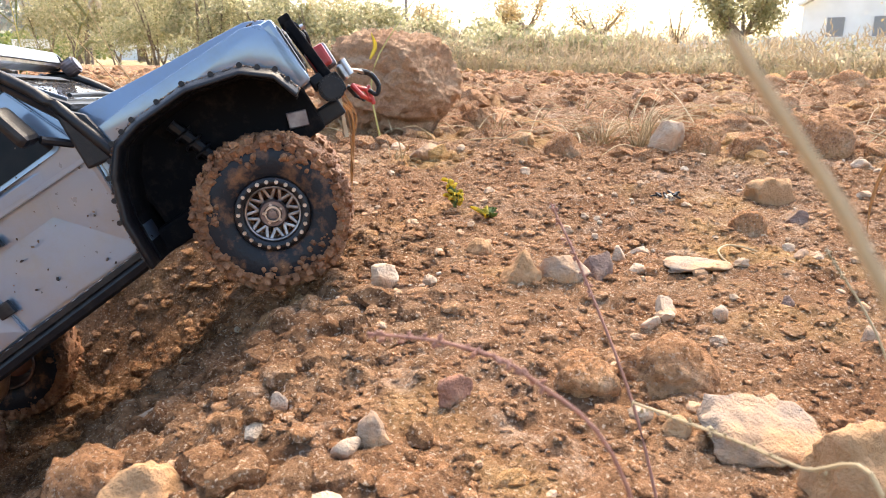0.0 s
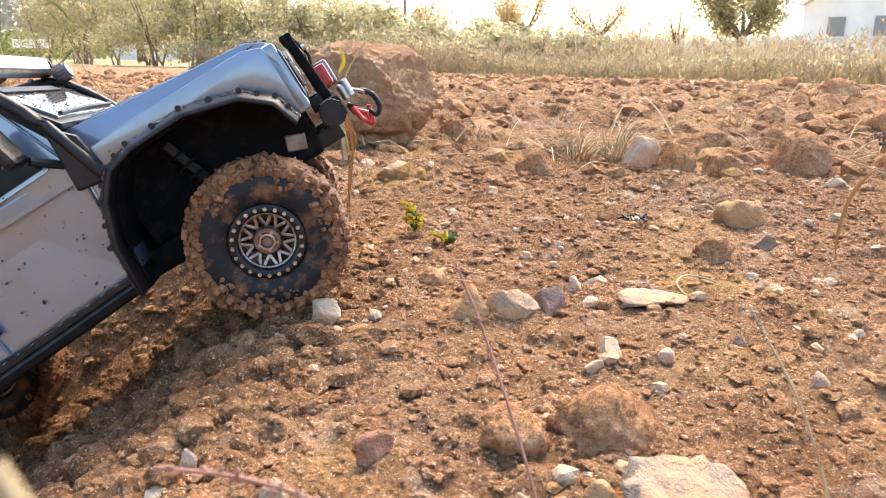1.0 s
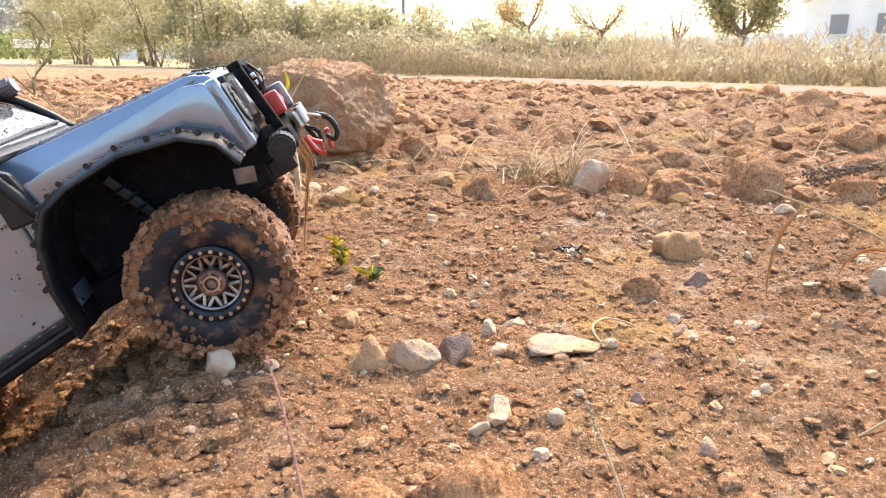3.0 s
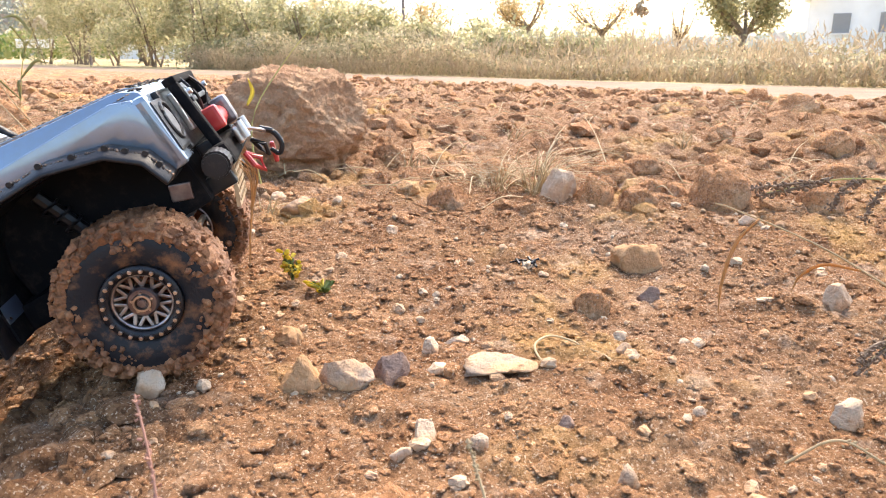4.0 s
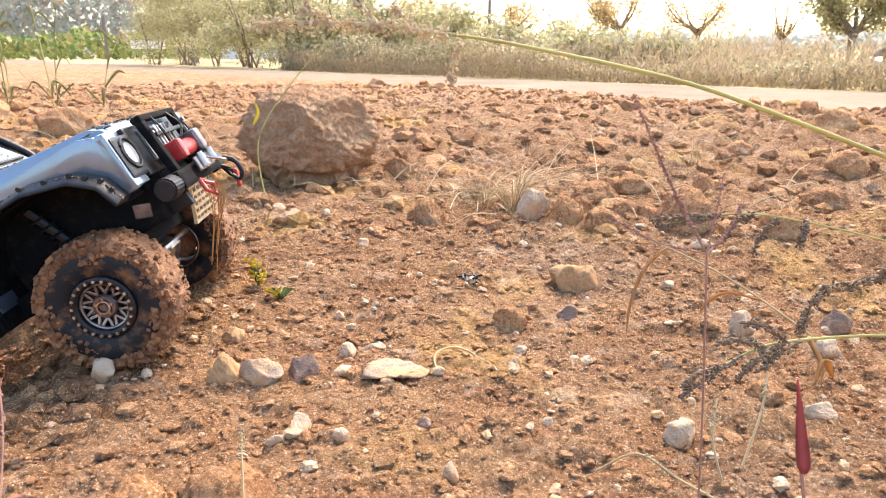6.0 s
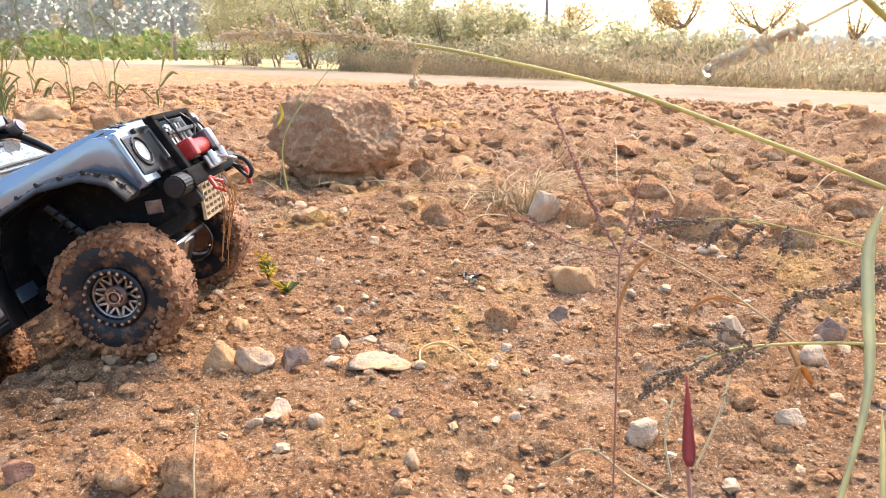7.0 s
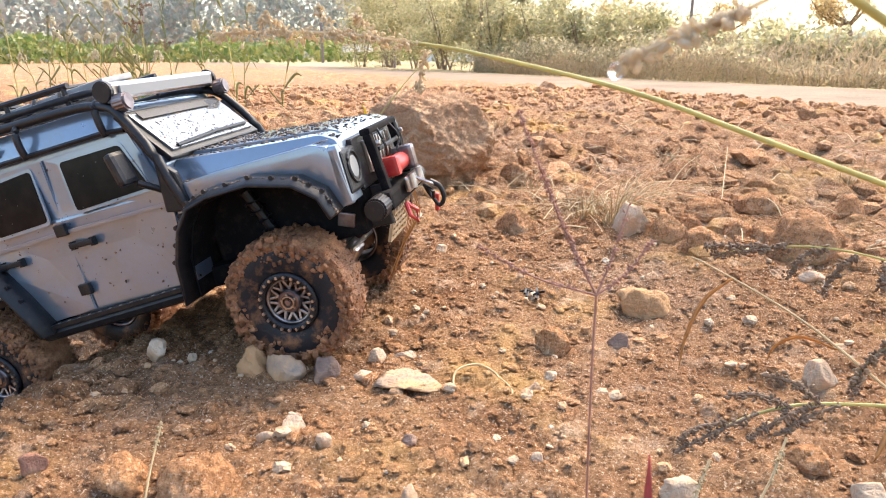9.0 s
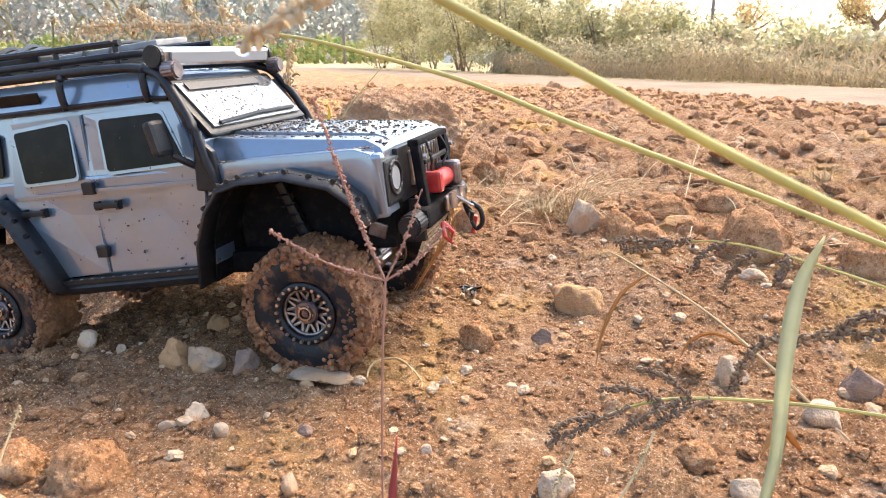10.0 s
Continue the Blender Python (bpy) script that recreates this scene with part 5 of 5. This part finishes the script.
def build_tufts():
    tuft(0.285, 1.00, 70, 0.085, 0.15, 1, STRAW, "tuft of dry straw-coloured grass beside pale stones")
    tuft(0.235, 1.03, 60, 0.055, 0.16, 2, STRAW, "tuft of dry straw-coloured grass beside pale stones")
    for i, (x, y, n, h, s) in enumerate(((0.10, 1.22, 16, 0.05, 0.09), (0.60, 1.35, 18, 0.06, 0.07), (0.75, 1.55, 20, 0.07, 0.08), (-0.5, 1.35, 14, 0.06, 0.07), (0.30, 1.5, 16, 0.05, 0.08), (0.95, 1.3, 14, 0.05, 0.07), (-0.15, 1.75, 14, 0.06, 0.07), (0.66, 1.02, 22, 0.045, 0.06), (-0.75, 1.7, 16, 0.07, 0.08), (1.2, 1.6, 16, 0.06, 0.07), (-0.06, 0.90, 10, 0.04, 0.05))):
        tuft(x, y, n, h, s, 10 + i, STRAW, "small tuft of dry grass among soil clods")
    # single straws and twigs
    rnd = random.Random(3)
    marks = [((0.414, 1.148, 0.060), (0.411, 1.332, 0.118)), ((0.33, 1.23, 0.06), (0.37, 1.30, 0.105)), ((0.37, 1.30, 0.105), (0.36, 1.35, 0.06)), ((0.04, 1.03, 0.05), (0.14, 0.97, 0.045))]
    for _ in range(210):
        x, y = rnd.uniform(-0.9, 1.1), rnd.uniform(0.92, 2.0)
        a, d = rnd.uniform(0, 6.28), rnd.uniform(0.03, 0.10)
        z = ground_at(x, y)
        marks.append(((x, y, z + 0.006), (x + d * math.cos(a), y + d * math.sin(a), ground_at(x + d * math.cos(a), y + d * math.sin(a)) + rnd.uniform(0.006, 0.035))))
    for a, b in marks:
        mid = (Vector(a) + Vector(b)) / 2 + Vector((0, 0, 0.008))
        ob = part("straw", tube(curve_points([a, mid, b], 4), 0.0009, 5, taper=0.5), STRAW)
        tagged(ob, "single dry straw lying over the soil clods", "straw", "loose straws")
    # a curled root on the flat ground, dark scraps, the yellow plant
    ob = part("curled_root", tube(curve_points([(0.262, 0.545, 0.002), (0.268, 0.565, 0.008), (0.247, 0.575, 0.012), (0.232, 0.562, 0.010), (0.236, 0.545, 0.004), (0.25, 0.536, 0.002)], 6), 0.0009, 6), STRAW)
    tagged(ob, "thin curled dry root on the soil", "root")
    ob = part("dry_twig", tube(curve_points([(0.262, 0.575, 0.006), (0.285, 0.55, 0.006), (0.292, 0.52, 0.003)], 5), 0.0009, 6), STRAW)
    tagged(ob, "thin dry twig lying on the soil", "twig")
    g = root("charred_scraps", "small heap of black charred scraps on the soil", "debris")
    z = ground_at(0.247, 0.74)
    for i in range(11):
        a = rnd.uniform(0, 180)
        part("scrap", box(rnd.uniform(0.006, 0.014), 0.0022, 0.0022, (0.247 + rnd.gauss(0, 0.006), 0.742 + rnd.gauss(0, 0.005), z + 0.003 + 0.0014 * (i % 4)), pose(0, 0, 0, rnd.uniform(-20, 20), rnd.uniform(-20, 20), a), 0.0005), BLACK, g)
    g = root("yellow_seedling", "small yellow-leaved plant with green shoots on the soil", "plant")
    for i in range(7):
        a, d, h = i * 0.9, rnd.uniform(0.003, 0.011), rnd.uniform(0.016, 0.036)
        foot = Vector((0.012, 0.702, ground_at(0.012, 0.702) - 0.002))
        tip = foot + Vector((d * math.cos(a), d * math.sin(a), h))
        part("stem", tube(curve_points([foot, foot.lerp(tip, 0.5) + Vector((0, 0, 0.003)), tip], 3), 0.0005, 5), WEED, g)
        for j in range(6):
            p = foot.lerp(tip, 0.45 + 0.11 * j)
            q = Vector((rnd.gauss(0, 1), rnd.gauss(0, 1), rnd.uniform(-0.2, 0.9))).normalized() * rnd.uniform(0.004, 0.009)
            leaf([p, p + q * 0.6 + Vector((0, 0, 0.001)), p + q], 0.0046, YELLOW if (i + j) % 5 else WEED, g, "leaf", fold=0.3)
    for i in range(16):
        a, d = rnd.uniform(0, 6.28), rnd.uniform(0.003, 0.014)
        x, y = 0.045 + d * math.cos(a), 0.680 + d * math.sin(a)
        z = ground_at(x, y)
        leaf([(0.045, 0.68, z), (x, y, z + 0.006), (x + 0.005 * math.cos(a), y, z + 0.007)], 0.004, WEED if i % 3 else YELLOW, g, "leaf", fold=0.4)
    # straws with a yellow tip by the boulder
    for pts, mat in (([(-0.085, 0.98, 0.04), (-0.10, 1.0, 0.14), (-0.06, 1.04, 0.22), (0.0, 1.1, 0.30)], GREEN_STEM), ([(-0.52, 1.25, 0.06), (-0.58, 1.24, 0.14), (-0.66, 1.23, 0.24)], STRAW), ([(-0.50, 1.25, 0.06), (-0.55, 1.2, 0.17), (-0.59, 1.2, 0.27)], STRAW)):
        ob = part("tall_grass", tube(curve_points(pts, 5), 0.0013, 6, taper=0.4), mat)
        tagged(ob, "single tall grass stem rising from the field", "grass", "tall stems")
    g = root("yellow_leaf", "upright yellow leaf beside the boulder", "leaf")
    leaf([(-0.100, 0.985, 0.165), (-0.093, 0.99, 0.182), (-0.098, 0.99, 0.20)], 0.006, YELLOW, g)


def build_weeds():
    """Foxtail weeds at the field's edge: stems, narrow leaves and drooping bristle heads."""
    rnd = random.Random(17)
    for i in range(30):
        x, y = rnd.uniform(-2.1, -1.12), rnd.uniform(1.7, 2.25)
        z, h = ground_at(x, y), rnd.uniform(0.16, 0.44)
        g = root("field_weed", "green foxtail weed with narrow leaves and pale bristle heads", "weed", "weeds at the field edge")
        lean = rnd.uniform(-0.09, 0.09)
        way = curve_points([(x, y, z - 0.01), (x + lean * 0.4, y, z + h * 0.6), (x + lean, y, z + h)], 5)
        part("stem", tube(way, 0.0019, 5, taper=0.5), GREEN_STEM if i % 3 else WEED, g)
        for j in range(6):
            p = way[1 + j * 2 % (len(way) - 1)]
            a = rnd.uniform(-0.09, 0.09)
            leaf([p, p + Vector((a * 0.6, rnd.uniform(-0.03, 0.03), 0.05)), p + Vector((a, 0, rnd.uniform(0.0, 0.07)))], rnd.uniform(0.005, 0.011), FOXTAIL_LEAF, g)
        if i % 4:
            t, side = way[-1], math.copysign(rnd.uniform(0.018, 0.034), lean)
            p = curve_points([t, t + Vector((side * 0.4, 0, 0.026)), t + Vector((side, 0, 0.022)), t + Vector((side * 1.3, 0, 0.0))], 4)
            part("bristle_head", drops(tube(p, 0.0042, 7, taper=0.6), p, 70, 0.0032, 0.0032, 300 + i, 0), BRISTLE, g, "pale fuzzy drooping head")
        elif i % 8:
            for j in range(3):
                p = curve_points([way[-1], way[-1] + Vector((0.02 * (j - 1), 0, 0.03)), way[-1] + Vector((0.05 * (j - 1), 0, 0.04 - 0.01 * abs(j - 1)))], 3)
                part("seed_head", drops(tube(p, 0.001, 5), p, 24, 0.0028, 0.0024, 340 + i + j, 0), DARKSEED, g)


FOXTAIL_LEAF = leaf_mat("foxtail_leaf", (0.24, 0.28, 0.12), (0.38, 0.36, 0.18), (0.50, 0.42, 0.24), amount=0.5)
BRISTLE = leaf_mat("bristle_head", (0.66, 0.60, 0.42), (0.78, 0.70, 0.52), amount=0.5)


def leaf_cloud(n, box_fn, size, seed, narrow=0.4):
    """Many single leaves as small folded quads."""
    rng_ = np.random.default_rng(seed)
    c, tall = box_fn(rng_, n)
    a, b = rng_.normal(size=(n, 3)), rng_.normal(size=(n, 3))
    a[:, 2] += tall
    a /= np.linalg.norm(a, axis=1, keepdims=True)
    b -= (a * b).sum(1, keepdims=True) * a
    b /= np.linalg.norm(b, axis=1, keepdims=True)
    s = size * rng_.uniform(0.5, 1.3, (n, 1))
    fold = np.cross(a, b) * s * 0.18
    co = np.stack([c - a * s, c + b * s * narrow + fold, c + a * s, c - b * s * narrow + fold], 1)
    i = np.arange(n)[:, None] * 4
    tri = np.concatenate([i + [0, 1, 2], i + [0, 2, 3]], 1).reshape(-1, 3)
    return co.reshape(-1, 3), tri


def along(u, s):
    """A place by the way along the lane (to the right) and the distance across it."""
    return 0.70 * s + 0.714 * u, 0.714 * s - 0.70 * u


def build_verge():
    """The overgrown far side of the lane: dry grass, low brush, then taller shrubs further along."""
    def grass(r, n):
        u = r.uniform(-11, 6, n)
        s = LANE_FAR + 0.1 + r.uniform(0, 1, n) ** 1.6 * 2.8
        x, y = along(u, s)
        top = (0.10 + 0.30 * vnoise(u * 1.3, s * 0.8, 5) + 0.22 * vnoise(u * 5, s * 4, 6) ** 2) * (0.55 + 0.45 * np.minimum(1, (s - LANE_FAR) / 0.8)) * 0.88 * (1 + 0.05 * np.maximum(0, -u))
        return np.stack([x, y, -0.03 + top * r.uniform(0, 1, n) ** 0.8], 1), 2.2
    co, tri = leaf_cloud(34000, grass, 0.05, 1, 0.12)
    ob = new("dry_grass", mesh_from("dry_grass", co, tri))
    ob.data.materials.append(DRY)
    tagged(ob, "tall dry golden grass along the lane", "grass", kind="stuff")

    def brush(r, n):
        u = r.uniform(-11, 6, n)
        s = LANE_FAR + 0.15 + r.uniform(0, 1, n) ** 1.3 * 1.6
        x, y = along(u, s)
        top = np.maximum(0.05, 0.36 * vnoise(u * 0.9 + 7, s * 0.7, 8) + 0.18 * vnoise(u * 4, s * 3, 9)) * 0.88 * (1 + 0.06 * np.maximum(0, -u))
        return np.stack([x, y, -0.04 + top * r.uniform(0, 1, n) ** 0.7], 1), 0.3
    co, tri = leaf_cloud(56000, brush, 0.022, 2, 0.5)
    ob = new("low_brush", mesh_from("low_brush", co, tri))
    ob.data.materials.append(HEDGE)
    tagged(ob, "low tangled brush along the lane", "brush", kind="stuff")


def build_shrubs():
    rnd = random.Random(9)
    spots = [(-20.0, 6.0, 1.9, 1.1), (-18.7, 6.3, 2.1, 1.0), (-17.4, 6.0, 1.9, 1.0), (-16.0, 6.2, 1.9, 1.0), (-14.5, 6.2, 1.9, 0.9), (-13.3, 6.0, 1.5, 0.9), (-12.2, 6.2, 1.5, 0.8), (-11.2, 6.0, 1.3, 0.8), (-10.2, 6.4, 1.15, 0.8), (-9.0, 6.4, 0.95, 0.8), (-7.8, 6.6, 0.85, 0.8), (-6.6, 6.7, 0.56, 0.7), (-5.4, 6.9, 0.44, 0.7), (-4.3, 7.0, 0.38, 0.6), (2.5, 7.4, 0.45, 0.7), (4.2, 7.2, 0.42, 0.7)]
    for i, (u, s, h, w) in enumerate(spots):
        x, y = along(u, s)
        g = root("shrub", "leafy olive green shrub behind the lane", "shrub", "shrubs behind the lane")
        for j in range(5):
            a = rnd.uniform(0, 6.28)
            part("branch", tube(curve_points([(x + rnd.gauss(0, 0.1), y, -0.05), (x + 0.3 * w * math.cos(a), y + 0.3 * w * math.sin(a), h * 0.5), (x + 0.5 * w * math.cos(a), y + 0.5 * w * math.sin(a), h * rnd.uniform(0.8, 1.0))], 3), 0.02, 5, taper=0.3), BARK, g)

        def crown(r, n):
            k = r.integers(0, 14, n)
            cx, cy, cz = r.normal(0, w * 0.42, 14), r.normal(0, w * 0.42, 14), r.uniform(0.12 * h, h * 0.92, 14)
            q = np.stack([x + cx[k], y + cy[k], cz[k]], 1) + r.normal(0, 0.16 * w, (n, 3))
            q[:, 2] = np.maximum(q[:, 2], 0.0)
            return q, 0.2
        co, tri = leaf_cloud(4200, crown, 0.040, 40 + i, 0.45)
        ob = new("crown", mesh_from("crown", co, tri))
        ob.data.materials.append(SHRUB)
        ob.parent = g


def tree(x, y, h, w, seed, leaves, material, bare=0.38, low=0.5, label="small tree with sparse autumn leaves"):
    rnd = random.Random(seed)
    g = root("tree", label, "tree", "trees beyond the lane")
    part("trunk", tube(curve_points([(x, y, -0.3), (x + rnd.gauss(0, 0.02) * h, y, h * 0.2), (x + rnd.gauss(0, 0.02) * h, y, h * bare)], 4), 0.046 * h, 8, taper=0.7), BARK, g)
    tips = []
    for i in range(9):
        a, r = rnd.uniform(0, 6.28), w * rnd.uniform(0.25, 0.55)
        top = Vector((x + r * math.cos(a), y + r * math.sin(a), h * rnd.uniform(low, 1.0)))
        foot = Vector((x, y, h * bare * rnd.uniform(0.8, 1.0)))
        way = curve_points([foot, foot.lerp(top, 0.5) + Vector((0.1 * r * math.cos(a), 0, -0.05 * h * rnd.random())), top], 4)
        part("limb", tube(way, 0.026 * h, 5, taper=0.2), BARK, g)
        tips += [way[5], way[7], way[-1]]
    t = np.array([p[:] for p in tips])

    def crown(r, n):
        k = r.integers(0, len(t), n)
        return t[k] + r.normal(0, 0.085 * w, (n, 3)), 0.1
    co, tri = leaf_cloud(int(1.6 * leaves), crown, 0.027 * h, seed, 0.5)
    ob = new("crown", mesh_from("crown", co, tri))
    ob.data.materials.append(material)
    ob.parent = g


def bearing(px, d):
    """A far place by its bearing from the first view: px across the picture, d metres off."""
    return (px - 784) / 1272 * d, d


def build_trees():
    for px, d, h, w, seed, n, m, bare, low in ((742, 26, 2.25, 2.1, 1, 700, CROWN, 0.50, 0.62), (932, 26, 2.3, 2.3, 2, 1200, CROWN, 0.50, 0.62), (1060, 24, 2.0, 2.4, 3, 600, CROWN, 0.48, 0.6), (1195, 26, 1.9, 0.9, 4, 120, CROWN, 0.4, 0.5),
                                               (1310, 22, 2.6, 2.4, 5, 4200, SHRUB, 0.3, 0.42), (430, 24, 2.8, 2.4, 6, 2000, SHRUB, 0.3, 0.45), (590, 26, 2.6, 2.4, 7, 1300, CROWN, 0.35, 0.45), (250, 25, 3.2, 2.8, 8, 2600, SHRUB, 0.3, 0.4), (330, 22, 2.8, 2.0, 10, 2000, SHRUB, 0.3, 0.4),
                                               (160, 22, 3.0, 2.4, 11, 2600, SHRUB, 0.25, 0.35), (1640, 24, 2.6, 2.2, 9, 1000, CROWN, 0.4, 0.5)):
        x, y = bearing(px, d)
        tree(x, y, h, w, seed, n, m, bare, low)


def build_distance():
    # slender poles by the lane
    for px, d, h in ((514, 12.0, 2.2), (163, 16.0, 2.6), (720, 14.0, 1.6)):
        x, y = bearing(px, d)
        tagged(part("pole", tube([(x, y, -0.2), (x, y, h)], 0.03, 8), GUN), "thin grey pole standing by the lane", "pole", "poles by the lane")
    # pale gabled house beyond the trees
    g = root("house", "pale white gabled house far beyond the hedge", "house")
    x, y = bearing(1568, 48)
    bm = bmesh.new()
    prof = [(-4.6, -1), (4.6, -1), (4.6, 3.4), (0.0, 5.8), (-4.6, 3.4)]
    part("wall", prism(prof, -4, 4, bm=bm), WHITE, g)
    for s in (-1, 1):
        part("roof", box(5.6, 9.0, 0.2, (s * 2.4, 0, 4.72), pose(0, 0, 0, 0, s * 27.5, 0)), WHITE, g)
    for wx in (-2.6, 0.0, 2.6):
        w = part("window", box(1.0, 0.1, 1.2, (wx, -4.05, 2.0), bevel=0.02), GUNPLATE, g)
        part("sill", box(1.2, 0.2, 0.1, (wx, -4.1, 1.35)), WHITE, w)
    g.matrix_world = pose(x, y, 0, 0, 0, -38)
    # long low shed with a white roof, and a pale wall
    g = root("shed", "long low shed with a white roof behind shrubs", "shed")
    x, y = bearing(300, 38)
    part("wall", box(5.0, 3, 1.2, (0, 0, 0.6)), WHITE, g)
    part("roof", box(5.6, 3.8, 0.15, (0, 0, 1.45), pose(0, 0, 0, 0, 8, 0), 0.03), WHITE, g)
    g.matrix_world = pose(x, y, 0, 0, 0, 20)
    g = root("low_wall", "low white wall at the end of the lane", "wall")
    x, y = bearing(60, 34)
    part("wall", box(1.6, 0.3, 0.4, (0, 0, 0.75), bevel=0.02), WHITE, g)
    part("post", box(0.15, 0.15, 2.4, (-1.9, 0, 0.9), bevel=0.02), GUN, g)
    g.matrix_world = pose(x, y, 0, 0, 0, 30)
    # far green field edge, and woods with haze put into their colour
    for nm, lab, d, hgt, n, size, mat, a0, a1 in (("far_hedge", "far green hedgerow in mist", 44, 1.5, 9000, 0.22, WEED, -85, -24), ("far_woods", "far woods on the horizon, haze put into their leaf colour", 110, 14.0, 42000, 0.5, HAZE_TINTED, -100, -22), ("far_ridge", "low ridge on the horizon, haze put into its leaf colour", 300, 7.0, 5000, 2.2, HAZE_TINTED, -25, 70)):
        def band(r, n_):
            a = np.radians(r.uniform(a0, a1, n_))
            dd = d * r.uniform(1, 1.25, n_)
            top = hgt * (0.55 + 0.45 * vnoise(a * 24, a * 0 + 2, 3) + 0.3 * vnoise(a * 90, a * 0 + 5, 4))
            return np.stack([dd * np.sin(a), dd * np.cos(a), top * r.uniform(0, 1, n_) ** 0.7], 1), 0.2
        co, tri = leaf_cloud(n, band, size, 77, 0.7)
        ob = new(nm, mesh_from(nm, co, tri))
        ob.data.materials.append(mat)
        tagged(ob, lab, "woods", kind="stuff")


# Pale grey-green leaves: the haze of distance is put into this colour.
k = Mat("haze_tinted_leaf", 1.0)
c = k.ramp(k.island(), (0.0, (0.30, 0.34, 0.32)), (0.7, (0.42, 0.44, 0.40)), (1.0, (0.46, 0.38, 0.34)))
HAZE_TINTED = k.colour(c).leafy(0.5, c).m

build_arching_grass()
build_near_stalk()
build_red_plants()
build_green_blade()
build_dark_weeds()
build_front_stems()
build_tufts()
build_weeds()
build_verge()
build_shrubs()
build_trees()
build_distance()

# ---- movement of the car: seconds, place, lean, pitch, heading ----
CAR = [
    (0.0, -0.2805, 0.5835, -0.0344, -3.68, -31.59, 11.98),
    (0.5, -0.2612, 0.5880, -0.0293, -2.88, -30.27, 12.48),
    (1.0, -0.2433, 0.5889, -0.0241, -1.81, -29.73, 11.54),
    (1.5, -0.2275, 0.5923, -0.0187, -0.94, -29.50, 11.03),
    (2.0, -0.2142, 0.5923, -0.0146, -0.03, -29.15, 10.89),
    (3.5, -0.2081, 0.5905, -0.0106, 1.26, -28.87, 10.86),
    (4.0, -0.2081, 0.5893, -0.0094, 1.41, -28.56, 11.27),
    (4.5, -0.2098, 0.5956, -0.0086, 1.80, -28.40, 11.02),
    (5.0, -0.2059, 0.5962, -0.0114, 1.07, -29.03, 10.47),
    (6.5, -0.2059, 0.5891, -0.0096, 0.19, -28.16, 11.66),
    (7.0, -0.1948, 0.5755, -0.0083, 0.33, -28.58, 12.41),
    (7.5, -0.1863, 0.5783, -0.0048, 1.14, -27.70, 12.12),
    (8.0, -0.1608, 0.5796, 0.0048, 1.91, -23.70, 11.27),
    (8.5, -0.1292, 0.5907, 0.0186, 0.98, -19.10, 11.27),
    (9.0, -0.0888, 0.6009, 0.0309, 2.09, -14.63, 12.61),
    (9.5, -0.0358, 0.6104, 0.0460, 2.24, -10.33, 11.06),
    (10.0, 0.0062, 0.6186, 0.0553, 0.85, -5.27, 9.96),
]
SPRING = [(-0.0003, -0.0000), (0.0006, -0.0000), (0.0010, -0.0000), (0.0010, -0.0000), (0.0004, -0.0000), (0.0006, -0.0000), (0.0007, -0.0000), (0.0001, -0.0000), (0.0009, -0.0001), (-0.0072, -0.0017), (-0.0043, -0.0046), (-0.0053, -0.0147), (-0.0020, -0.0151), (0.0008, -0.0099), (-0.0025, -0.0203), (-0.0097, -0.0076), (-0.0098, -0.0068)]


def motions():
    walk(car, [(t, pose(*r)) for t, *r in CAR])
    for wheel, x, s, spin in WHEELS:
        rows, turned, last = [], spin, CAR[0]
        for (t, *r), (df, dr) in zip(CAR, SPRING):
            way = (r[0] - last[1]) * math.cos(radians(r[4])) + (r[2] - last[3]) * math.sin(-radians(r[4]))
            turned += math.degrees(way / 0.057)
            last = (t, *r)
            rows.append((t, Matrix.Translation((x, s * TRACK, df if x > 0 else dr)) @ pose(0, 0, 0, 0, 0, 0 if s < 0 else 180) @ Matrix.Rotation(radians(turned if s < 0 else -turned), 4, "Y")))
        walk(wheel, rows)


motions()
